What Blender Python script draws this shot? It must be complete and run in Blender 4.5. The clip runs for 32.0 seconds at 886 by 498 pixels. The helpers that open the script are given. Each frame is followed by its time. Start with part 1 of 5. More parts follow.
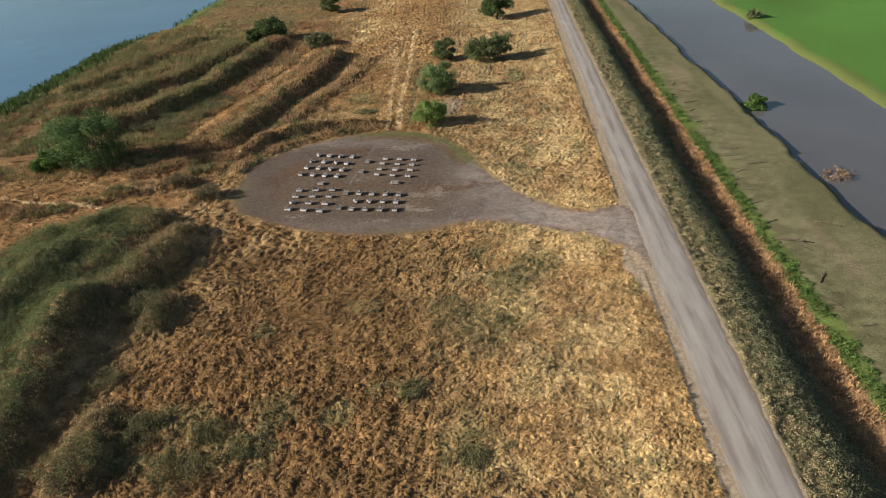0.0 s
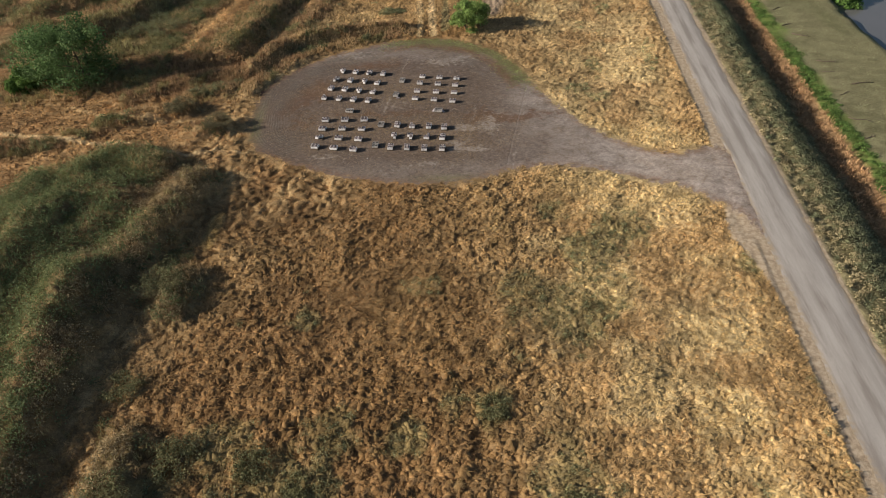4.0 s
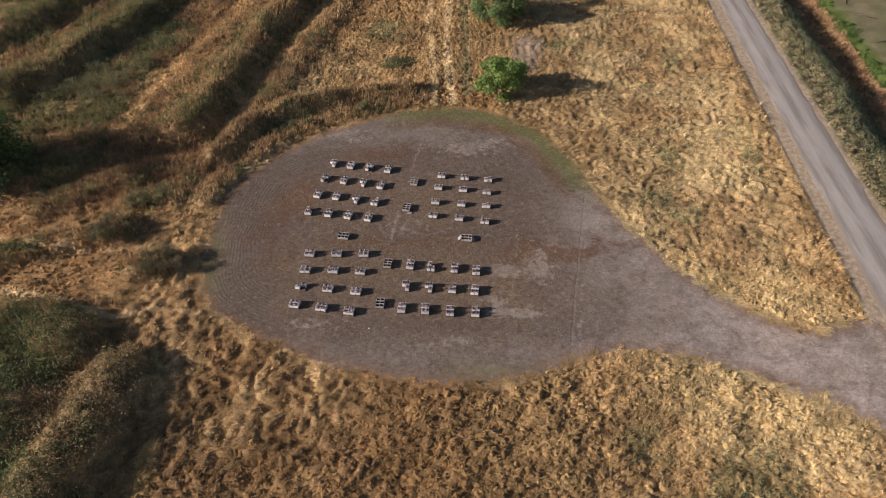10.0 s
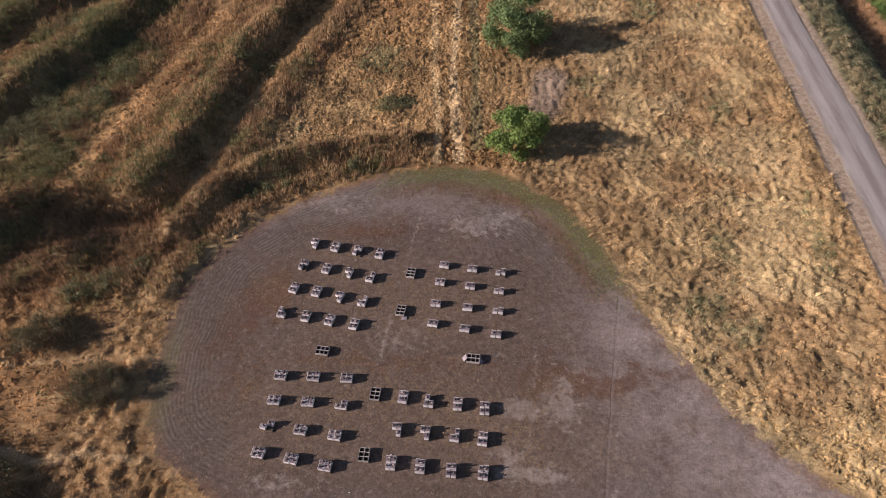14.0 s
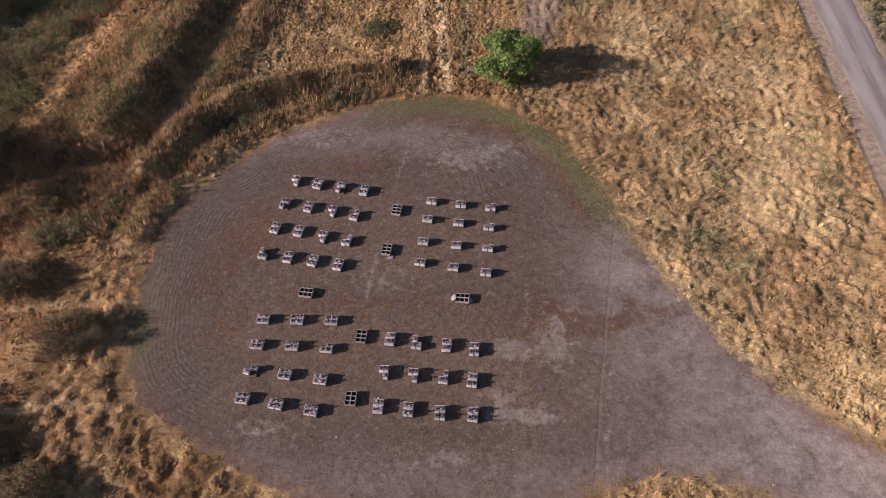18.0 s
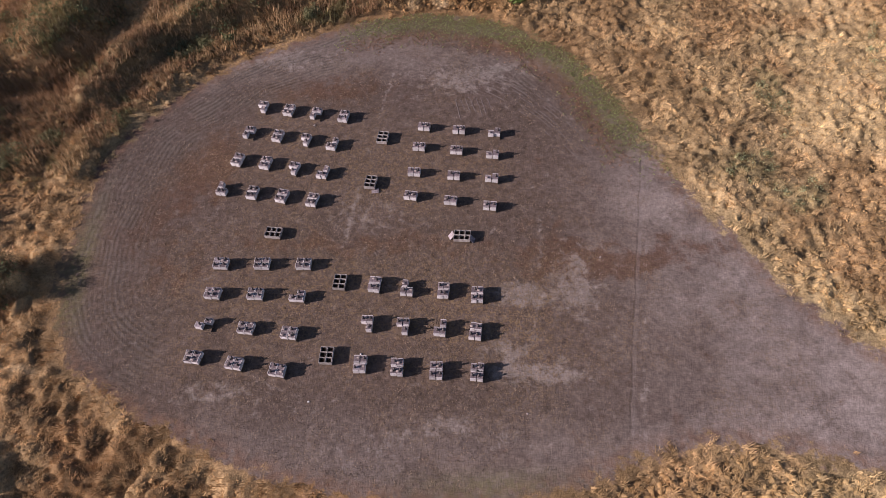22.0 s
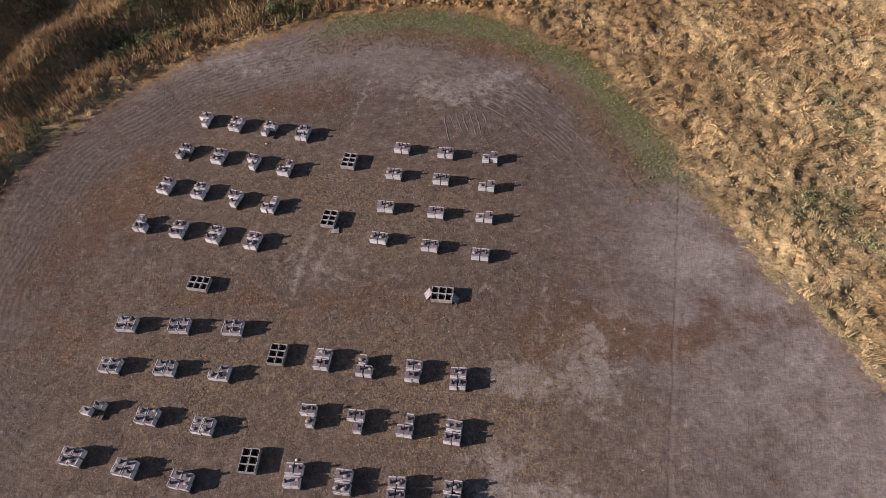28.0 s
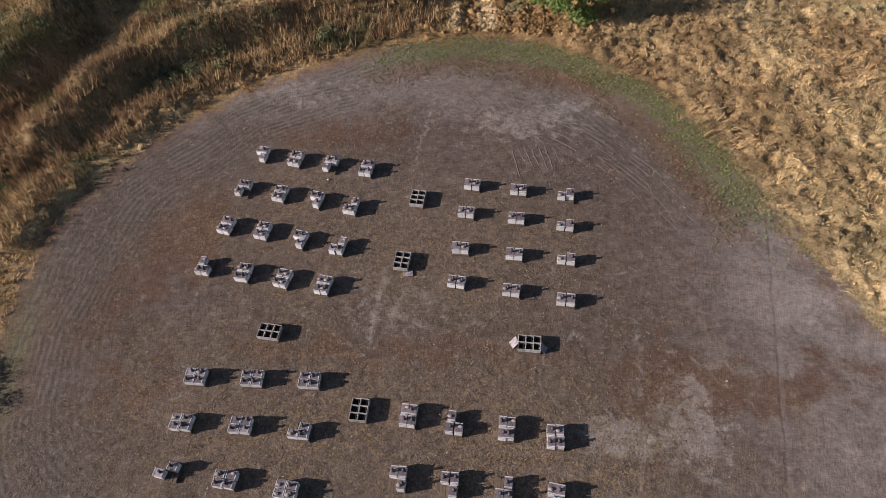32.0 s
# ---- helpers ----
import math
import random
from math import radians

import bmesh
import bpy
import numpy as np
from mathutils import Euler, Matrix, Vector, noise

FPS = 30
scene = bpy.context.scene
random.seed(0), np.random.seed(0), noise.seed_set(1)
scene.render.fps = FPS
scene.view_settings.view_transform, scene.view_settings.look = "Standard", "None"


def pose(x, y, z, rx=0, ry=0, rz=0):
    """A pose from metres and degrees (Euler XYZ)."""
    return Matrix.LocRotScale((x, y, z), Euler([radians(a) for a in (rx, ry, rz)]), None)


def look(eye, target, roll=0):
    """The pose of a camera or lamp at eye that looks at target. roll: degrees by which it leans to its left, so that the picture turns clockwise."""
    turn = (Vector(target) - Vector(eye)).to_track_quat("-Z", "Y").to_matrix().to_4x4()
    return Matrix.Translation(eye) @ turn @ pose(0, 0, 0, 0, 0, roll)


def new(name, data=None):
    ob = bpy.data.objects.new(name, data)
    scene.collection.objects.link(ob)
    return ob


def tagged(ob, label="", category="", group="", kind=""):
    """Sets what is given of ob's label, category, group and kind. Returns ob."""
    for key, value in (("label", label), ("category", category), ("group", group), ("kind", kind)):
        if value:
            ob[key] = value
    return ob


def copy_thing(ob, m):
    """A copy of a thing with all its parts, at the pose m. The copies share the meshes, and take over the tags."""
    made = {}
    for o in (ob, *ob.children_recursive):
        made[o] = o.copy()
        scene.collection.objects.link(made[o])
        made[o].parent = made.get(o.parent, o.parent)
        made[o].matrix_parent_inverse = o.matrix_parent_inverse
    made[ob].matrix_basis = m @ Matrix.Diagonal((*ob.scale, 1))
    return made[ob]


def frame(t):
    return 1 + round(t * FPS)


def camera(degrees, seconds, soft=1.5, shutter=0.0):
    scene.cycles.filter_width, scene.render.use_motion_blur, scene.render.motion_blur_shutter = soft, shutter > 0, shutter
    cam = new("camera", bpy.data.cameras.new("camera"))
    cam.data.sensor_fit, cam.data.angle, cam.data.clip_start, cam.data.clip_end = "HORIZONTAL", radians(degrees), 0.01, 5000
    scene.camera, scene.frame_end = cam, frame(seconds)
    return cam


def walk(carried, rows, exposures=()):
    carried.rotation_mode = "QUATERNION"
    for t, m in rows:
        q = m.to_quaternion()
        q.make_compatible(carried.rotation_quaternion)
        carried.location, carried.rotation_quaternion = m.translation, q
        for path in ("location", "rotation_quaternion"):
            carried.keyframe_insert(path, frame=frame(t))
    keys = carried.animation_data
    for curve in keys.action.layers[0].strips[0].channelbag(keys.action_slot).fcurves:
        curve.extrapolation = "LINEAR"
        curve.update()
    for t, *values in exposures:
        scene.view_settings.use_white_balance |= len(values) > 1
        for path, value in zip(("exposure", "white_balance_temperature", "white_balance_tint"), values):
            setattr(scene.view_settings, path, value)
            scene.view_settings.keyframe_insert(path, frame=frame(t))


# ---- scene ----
cam = camera(67.7, 32.0, 0.55)
PATH = [
    (0, (20.849, -98.849, 46.894), (20.747, -97.137, 45.864), -3.4),
    (0.5, (19.791, -97.082, 46.922), (19.69, -95.373, 45.889), -3.4),
    (1, (18.709, -95.199, 46.971), (18.607, -93.508, 45.909), -3.4),
    (1.5, (17.599, -93.191, 46.996), (17.495, -91.534, 45.881), -3.5),
    (2, (16.442, -90.959, 47.209), (16.338, -89.337, 46.044), -3.5),
    (2.5, (15.372, -88.755, 47.397), (15.267, -87.16, 46.194), -3.7),
    (3, (14.444, -86.327, 47.515), (14.338, -84.765, 46.27), -3.8),
    (3.5, (13.646, -83.936, 47.578), (13.538, -82.413, 46.286), -3.9),
    (5.5, (10.885, -74.039, 47.699), (10.787, -72.61, 46.303), -3.9),
    (6, (10.443, -71.457, 47.62), (10.346, -70.029, 46.223), -3.9),
    (6.5, (10.13, -68.698, 47.573), (10.034, -67.277, 46.169), -3.9),
    (7, (9.96, -66.011, 47.499), (9.859, -64.593, 46.092), -4.1),
    (7.5, (9.771, -63.23, 47.246), (9.668, -61.811, 45.84), -4.2),
    (8, (9.613, -60.294, 47.036), (9.507, -58.876, 45.63), -4.3),
    (8.5, (9.366, -57.346, 47.113), (9.261, -55.93, 45.704), -4.2),
    (9, (9.234, -54.23, 47.101), (9.127, -52.816, 45.69), -4.3),
    (9.5, (8.81, -50.94, 47.061), (8.709, -49.527, 45.649), -4.1),
    (10, (8.526, -47.537, 47.014), (8.429, -46.126, 45.599), -4.0),
    (10.5, (8.398, -44.04, 47.128), (8.3, -42.635, 45.708), -4.1),
    (11, (8.078, -40.423, 47.118), (7.987, -39.022, 45.693), -3.9),
    (11.5, (7.999, -37.173, 47.098), (7.91, -35.774, 45.671), -3.9),
    (12, (8.014, -34.209, 47.04), (7.926, -32.809, 45.615), -3.9),
    (12.5, (8.001, -31.899, 46.997), (7.913, -30.503, 45.568), -3.8),
    (13, (7.998, -30.369, 46.899), (7.908, -28.976, 45.468), -3.7),
    (13.5, (8.099, -29.618, 46.777), (7.997, -28.226, 45.344), -3.6),
    (14, (8.425, -29.048, 46.905), (8.308, -27.715, 45.418), -4.0),
    (14.5, (8.607, -28.522, 47.104), (8.485, -27.252, 45.564), -4.4),
    (15, (8.603, -28.206, 47.179), (8.486, -26.984, 45.601), -4.5),
    (15.5, (8.67, -27.997, 47.23), (8.553, -26.815, 45.62), -4.6),
    (17.5, (9.094, -27.536, 45.856), (8.978, -26.352, 44.248), -5.0),
    (18, (9.137, -27.116, 45.108), (9.026, -25.942, 43.493), -5.3),
    (18.5, (9.142, -26.759, 44.181), (9.035, -25.593, 42.56), -5.5),
    (19, (9.33, -26.324, 43.129), (9.215, -25.17, 41.5), -6.1),
    (19.5, (9.365, -25.897, 42.027), (9.248, -24.752, 40.391), -6.3),
    (20, (9.252, -25.456, 40.913), (9.136, -24.322, 39.269), -6.4),
    (20.5, (9.143, -25.127, 39.693), (9.029, -24.0, 38.045), -6.4),
    (21, (8.983, -24.965, 38.354), (8.872, -23.836, 36.706), -6.3),
    (21.5, (8.761, -24.885, 36.922), (8.657, -23.751, 35.278), -5.9),
    (22, (8.699, -24.866, 35.51), (8.594, -23.727, 33.869), -5.9),
    (22.5, (8.584, -24.591, 34.327), (8.479, -23.452, 32.686), -5.8),
    (23, (8.52, -24.093, 33.258), (8.416, -22.947, 31.622), -5.8),
    (23.5, (8.558, -23.289, 32.239), (8.452, -22.141, 30.605), -5.7),
    (24, (8.835, -22.476, 31.243), (8.712, -21.319, 29.616), -5.8),
    (24.5, (8.807, -21.1, 30.563), (8.683, -19.952, 28.93), -5.7),
    (25, (8.955, -19.914, 29.823), (8.828, -18.765, 28.191), -5.6),
    (25.5, (9.137, -18.906, 29.294), (9.009, -17.758, 27.662), -5.6),
    (27.5, (9.831, -16.966, 28.598), (9.702, -15.814, 26.968), -5.7),
    (28, (10.098, -16.698, 28.444), (9.956, -15.539, 26.82), -6.1),
    (28.5, (9.958, -16.247, 28.386), (9.82, -15.087, 26.763), -6.1),
    (29, (9.797, -15.905, 28.343), (9.662, -14.742, 26.721), -5.9),
    (29.5, (9.414, -15.595, 28.433), (9.285, -14.432, 26.811), -5.6),
    (30, (8.791, -15.283, 28.478), (8.668, -14.119, 26.856), -5.4),
    (30.5, (8.01, -15.015, 28.417), (7.89, -13.847, 26.798), -5.3),
    (31, (7.198, -14.868, 28.344), (7.075, -13.692, 26.731), -5.4),
    (31.5, (6.527, -14.708, 28.319), (6.392, -13.524, 26.713), -5.9),
    (32, (5.748, -14.451, 28.353), (5.615, -13.267, 26.747), -5.9),
]
TONE = [(0, 0.58, 6750, 3), (6, 0.54, 6750, 5), (11, 0.47, 6600, 15), (18, 0.4, 6450, 27), (24, 0.45, 6400, 27), (28, 0.45, 6350, 18), (32, 0.44, 6250, 13)]
walk(cam, [(t, look(eye, target, roll)) for t, eye, target, roll in PATH], TONE)

# ---- light ----
SUN_ELEV, SUN_TO = 23.0, 11.0      # elevation; heading of the shadows, anticlockwise from +x
s_dir = Vector((math.cos(radians(SUN_TO)) * math.cos(radians(SUN_ELEV)), math.sin(radians(SUN_TO)) * math.cos(radians(SUN_ELEV)), -math.sin(radians(SUN_ELEV))))
sun = new("sun", bpy.data.lights.new("sun", "SUN"))
sun.data.energy, sun.data.angle, sun.data.color = 5.0, radians(0.6), (1.0, 0.9, 0.78)
sun.matrix_world = look((0, 0, 60), Vector((0, 0, 60)) + s_dir)
world = bpy.data.worlds.new("world")
scene.world = world
world.use_nodes = True
wn = world.node_tree.nodes
sky = wn.new("ShaderNodeTexSky")
sky.sky_type, sky.sun_disc = "NISHITA", False
sky.sun_elevation, sky.sun_rotation = radians(SUN_ELEV), radians(270 - SUN_TO)
wn["Background"].inputs[1].default_value = 0.055
world.node_tree.links.new(sky.outputs[0], wn["Background"].inputs[0])
rng = np.random.default_rng(7)


# ---- materials ----
class Mat:
    """A node material with short ways to add nodes."""

    def __init__(self, name, rough=0.85, spec=0.25, metal=0.0):
        self.m = bpy.data.materials.new(name)
        self.m.use_nodes = True
        self.t = self.m.node_tree
        self.b = self.t.nodes["Principled BSDF"]
        self.b.inputs["Roughness"].default_value = rough
        self.b.inputs["Specular IOR Level"].default_value = spec
        self.b.inputs["Metallic"].default_value = metal

    def put(self, sock, v):
        if isinstance(v, bpy.types.NodeSocket):
            self.t.links.new(v, sock)
        elif isinstance(v, (tuple, list)) and len(v) == 3 and sock.type == "RGBA":
            sock.default_value = (*v, 1)
        else:
            sock.default_value = v

    def node(self, kind, **ins):
        n = self.t.nodes.new(kind)
        for k, v in ins.items():
            self.put(n.inputs[k.replace("_", " ")], v)
        return n

    def coord(self, obj=False):
        return self.t.nodes.new("ShaderNodeTexCoord").outputs["Object"] if obj else self.t.nodes.new("ShaderNodeNewGeometry").outputs["Position"]

    def noise(self, scale, detail=4, rough=0.6, vec=None, dist=0.0):
        n = self.node("ShaderNodeTexNoise", Scale=scale, Detail=detail, Roughness=rough, Distortion=dist)
        self.put(n.inputs["Vector"], vec if vec is not None else self.coord())
        return n.outputs["Fac"]

    def attr(self, name, colour=False):
        n = self.t.nodes.new("ShaderNodeAttribute")
        n.attribute_name = name
        return n.outputs["Color" if colour else "Fac"]

    def math(self, op, a, b=0.0, clamp=False):
        n = self.t.nodes.new("ShaderNodeMath")
        n.operation, n.use_clamp = op, clamp
        self.put(n.inputs[0], a), self.put(n.inputs[1], b)
        return n.outputs[0]

    def step(self, v, lo, hi):
        n = self.t.nodes.new("ShaderNodeMapRange")
        n.interpolation_type = "SMOOTHSTEP"
        for i, x in enumerate((v, lo, hi, 0.0, 1.0)):
            self.put(n.inputs[i], x)
        return n.outputs[0]

    def mix(self, f, a, b, blend="MIX"):
        n = self.t.nodes.new("ShaderNodeMix")
        n.data_type, n.blend_type = "RGBA", blend
        self.put(n.inputs[0], f), self.put(n.inputs[6], a), self.put(n.inputs[7], b)
        return n.outputs[2]

    def bump(self, h, strength=0.5, dist=0.05):
        n = self.node("ShaderNodeBump", Strength=strength, Distance=dist, Height=h)
        self.t.links.new(n.outputs[0], self.b.inputs["Normal"])

    def colour(self, c):
        self.put(self.b.inputs["Base Color"], c)
        return self

    def random(self):
        return self.t.nodes.new("ShaderNodeObjectInfo").outputs["Random"]

    def island(self):
        return self.t.nodes.new("ShaderNodeNewGeometry").outputs["Random Per Island"]


def worn(name, base, dark, scale=8.0, rough=0.8, metal=0.0, amount=0.5, spread=0.15):
    """A painted, wooden or metal surface with stains, grain and a shift of tone from piece to piece."""
    m = Mat(name, rough, 0.3, metal)
    at = m.coord(True)
    c = m.mix(m.math("MULTIPLY", m.step(m.noise(scale, 5, 0.65, at), 0.4, 0.75), amount), base, dark)
    c = m.mix(m.math("MULTIPLY", m.noise(scale * 7, 2, 0.6, at), 0.35), c, dark)
    v = m.math("ADD", m.math("MULTIPLY", m.random(), spread * 2), 1 - spread)
    g = m.node("ShaderNodeCombineColor", Red=v, Green=v, Blue=v)
    m.colour(m.mix(1.0, c, g.outputs[0], "MULTIPLY"))
    m.bump(m.noise(scale * 9, 3, 0.6, at), 0.3, 0.006)
    return m.m


M_PAINT = worn("white_hive_paint", (0.72, 0.7, 0.735), (0.42, 0.38, 0.365), 6, 0.6, amount=0.25)
M_LID = worn("weathered_lid", (0.25, 0.205, 0.228), (0.06, 0.045, 0.05), 10, 0.75, amount=1.0, spread=0.25)
M_LID_PALE = worn("pale_lid", (0.4, 0.35, 0.385), (0.09, 0.072, 0.08), 8, 0.6, amount=0.9)
M_PAIL = worn("dark_plastic", (0.07, 0.06, 0.062), (0.14, 0.12, 0.12), 9, 0.6)
M_STONE = worn("pink_grey_stone", (0.4, 0.34, 0.33), (0.2, 0.16, 0.15), 9, 0.9)
M_PALLET = worn("pallet_timber", (0.15, 0.11, 0.082), (0.07, 0.05, 0.04), 7, 0.9)
M_RIM = worn("weathered_super", (0.45, 0.42, 0.42), (0.2, 0.165, 0.15), 6, 0.8, amount=0.75, spread=0.2)
M_CLEAT = worn("pale_cleat", (0.6, 0.57, 0.595), (0.26, 0.225, 0.22), 9, 0.7, amount=0.5)
M_COMB = worn("dark_comb_frame", (0.04, 0.024, 0.017), (0.012, 0.01, 0.009), 15, 0.8)
M_RIDGE = worn("turned_dirt", (0.15, 0.123, 0.118), (0.08, 0.064, 0.058), 5, 0.95)
M_BARK = worn("bark", (0.13, 0.1, 0.075), (0.05, 0.04, 0.032), 4, 0.95)


def leafy(name, through_light=0.25):
    """Foliage or straw, its colour laid down plant by plant."""
    m = Mat(name, 0.75, 0.15)
    v = m.math("ADD", m.math("MULTIPLY", m.island(), 0.4), 0.8)
    g = m.node("ShaderNodeCombineColor", Red=v, Green=v, Blue=v)
    c = m.mix(1.0, m.attr("tint", True), g.outputs[0], "MULTIPLY")
    m.colour(c)
    tr = m.node("ShaderNodeBsdfTranslucent", Color=c)
    mx = m.node("ShaderNodeMixShader", Fac=through_light)
    m.t.links.new(m.b.outputs[0], mx.inputs[1])
    m.t.links.new(tr.outputs[0], mx.inputs[2])
    m.t.links.new(mx.outputs[0], m.t.nodes["Material Output"].inputs["Surface"])
    return m.m


M_LEAF, M_STRAW = leafy("leaves", 0.3), leafy("straw", 0.2)


def matted():
    """Lodged straw: the tint of each clump, with fine strands; shaded gaps and highlights are painted into the colour.
    """
    m = Mat("matted_straw", 0.85, 0.12)
    v = m.math("ADD", m.math("MULTIPLY", m.island(), 0.3), 0.85)
    g = m.node("ShaderNodeCombineColor", Red=v, Green=v, Blue=v)
    c = m.mix(1.0, m.attr("tint", True), g.outputs[0], "MULTIPLY")
    strand = m.noise(7, 5, 0.75, dist=1.5)
    # strand lows painted dark as shaded gaps, highs painted light as highlights
    c = m.mix(m.math("MULTIPLY", m.step(strand, 0.5, 0.36), 0.3), c, (0.085, 0.055, 0.03))
    c = m.mix(m.math("MULTIPLY", m.step(strand, 0.56, 0.74), 0.35), c, m.mix(1.0, c, (1.25, 1.22, 1.12), "MULTIPLY"))
    m.colour(c)
    m.bump(strand, 0.6, 0.05)
    return m.m


M_MAT = matted()


def ground_material():
    """Soil and matted grass: broad colour by zone, with a ragged bare clearing, tyre lines and stubble."""
    m = Mat("soil_and_matted_grass", 0.95, 0.1)
    fine, mid, big = m.noise(9, 5, 0.7), m.noise(1.6, 5, 0.65), m.noise(0.22, 4, 0.6)
    # noise puts dark thatch gaps, pale tips and tuft shading into the colour
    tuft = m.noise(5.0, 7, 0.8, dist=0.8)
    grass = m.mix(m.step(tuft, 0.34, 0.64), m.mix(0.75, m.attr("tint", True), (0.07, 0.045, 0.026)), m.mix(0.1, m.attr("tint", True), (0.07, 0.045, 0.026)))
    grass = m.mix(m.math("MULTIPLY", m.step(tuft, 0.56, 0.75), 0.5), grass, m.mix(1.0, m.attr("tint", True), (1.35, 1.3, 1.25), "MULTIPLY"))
    # bare clearing
    soil = m.mix(m.step(mid, 0.36, 0.66), (0.118, 0.088, 0.079), (0.165, 0.126, 0.114))
    soil = m.mix(m.math("MULTIPLY", m.attr("wash"), m.step(m.noise(0.5, 6, 0.6, dist=0.8), 0.1, 0.7)), soil, (0.405, 0.345, 0.336))
    worn_at = m.math("ADD", m.noise(0.9, 8, 0.72, dist=0.4), m.math("MULTIPLY", m.attr("rust"), 0.34))
    soil = m.mix(m.math("MULTIPLY", m.step(worn_at, 0.54, 0.78), 0.8), soil, (0.14, 0.08, 0.057))
    scuff = m.math("ADD", m.noise(1.3, 9, 0.75, dist=0.5), m.math("MULTIPLY", m.attr("pale"), 0.2))
    soil = m.mix(m.math("MULTIPLY", m.step(scuff, 0.56, 0.74), 0.75), soil, (0.37, 0.32, 0.31))
    straw = m.node("ShaderNodeTexNoise", Scale=5.5, Detail=5, Roughness=0.75, Distortion=1.2)
    m.put(straw.inputs["Vector"], m.coord())
    stub_zone = m.math("MULTIPLY", m.attr("stubble"), m.step(big, 0.3, 0.6))
    stub = m.math("MULTIPLY", m.math("ADD", m.math("MULTIPLY", m.attr("stubble"), 0.8), m.math("MULTIPLY", m.step(big, 0.45, 0.62), 0.3)), m.step(straw.outputs["Fac"], 0.47, 0.6))
    soil = m.mix(stub, soil, (0.285, 0.195, 0.115))
    soil = m.mix(m.math("MULTIPLY", m.step(m.noise(8, 3, 0.6), 0.56, 0.7), m.math("ADD", 0.14, m.math("MULTIPLY", stub_zone, 0.5))), soil, (0.045, 0.035, 0.032))
    soil = m.mix(m.math("MULTIPLY", m.step(m.noise(7, 3, 0.6), 0.56, 0.7), m.math("ADD", 0.12, m.math("MULTIPLY", stub_zone, 0.4))), soil, (0.3, 0.24, 0.2))
    grit = m.node("ShaderNodeMapRange", Value=m.noise(4.5, 6, 0.8))
    for k, x in ((1, 0.3), (2, 0.7), (3, 0.66), (4, 1.34)):
        grit.inputs[k].default_value = x
    soil = m.mix(1.0, soil, m.node("ShaderNodeCombineColor", Red=grit.outputs[0], Green=grit.outputs[0], Blue=grit.outputs[0]).outputs[0], "MULTIPLY")
    inside = m.attr("inside")
    # a thin rut across the throat, and a rusty rim
    at = m.node("ShaderNodeSeparateXYZ", Vector=m.coord())
    off = m.math("SUBTRACT", m.math("ADD", at.outputs[0], m.math("MULTIPLY", m.math("SUBTRACT", big, 0.5), 0.6)), m.math("ADD", m.math("MULTIPLY", at.outputs[1], 0.19), 19.0))
    worn_rut = m.step(m.noise(0.7, 4, 0.6), 0.3, 0.6)
    soil = m.mix(m.math("MULTIPLY", m.step(m.math("ABSOLUTE", m.math("SUBTRACT", off, 0.16)), 0.2, 0.05), m.math("MULTIPLY", worn_rut, 0.35)), soil, (0.32, 0.27, 0.265))
    soil = m.mix(m.math("MULTIPLY", m.step(m.math("ABSOLUTE", off), 0.09, 0.02), m.math("MULTIPLY", worn_rut, 0.4)), soil, (0.055, 0.042, 0.036))
    soil = m.mix(m.math("MULTIPLY", m.step(inside, 1.5, 0.3), m.math("MULTIPLY", m.step(mid, 0.35, 0.6), 0.55)), soil, (0.21, 0.115, 0.075))
    # tyre lines that follow the rim
    lines = m.node("ShaderNodeTexWave", Scale=1.0, Distortion=0.0)
    lines.bands_direction = "X"
    wob = m.math("ADD", m.math("MULTIPLY", inside, 0.85), m.math("MULTIPLY", m.noise(0.16, 3, 0.5), 1.6))
    v = m.node("ShaderNodeCombineXYZ", X=wob)
    m.t.links.new(v.outputs[0], lines.inputs["Vector"])
    ring = m.math("MULTIPLY", m.attr("ring"), m.step(m.noise(0.45, 7, 0.8), 0.4, 0.6))
    soil = m.mix(m.math("MULTIPLY", ring, 0.6), soil, m.mix(lines.outputs["Fac"], (0.085, 0.072, 0.066), (0.2, 0.175, 0.165)))
    soil = m.mix(m.math("MULTIPLY", m.math("MULTIPLY", m.attr("fringe"), 0.8), m.step(m.noise(2.2, 7, 0.8), 0.34, 0.58)), soil, m.mix(m.step(inside, 2.6, 1.4), (0.19, 0.115, 0.075), (0.19, 0.175, 0.08)))
    edge = m.math("ADD", inside, m.math("MULTIPLY", m.math("SUBTRACT", m.noise(0.9, 6, 0.75), 0.5), 5.0))
    bare = m.step(edge, -0.25, 0.35)
    verge = m.mix(m.step(m.noise(2.0, 5, 0.7), 0.4, 0.62), (0.3, 0.225, 0.165), (0.44, 0.35, 0.27))
    grass = m.mix(m.math("MULTIPLY", m.attr("verge"), m.step(m.noise(0.9, 5, 0.7), 0.25, 0.45)), grass, verge)
    mottle = m.node("ShaderNodeMapRange", Value=m.noise(1.9, 7, 0.72, dist=0.3))
    for k, x in ((1, 0.35), (2, 0.65), (3, 0.8), (4, 1.2)):
        mottle.inputs[k].default_value = x
    soil = m.mix(1.0, soil, m.node("ShaderNodeCombineColor", Red=mottle.outputs[0], Green=mottle.outputs[0], Blue=mottle.outputs[0]).outputs[0], "MULTIPLY")
    soil = m.mix(1.0, soil, (0.87, 0.865, 0.835), "MULTIPLY")
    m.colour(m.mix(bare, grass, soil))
    h = m.math("ADD", m.math("MULTIPLY", fine, 0.5), m.math("MULTIPLY", mid, 0.5))
    m.bump(h, 1.0, 0.08)
    return m.m


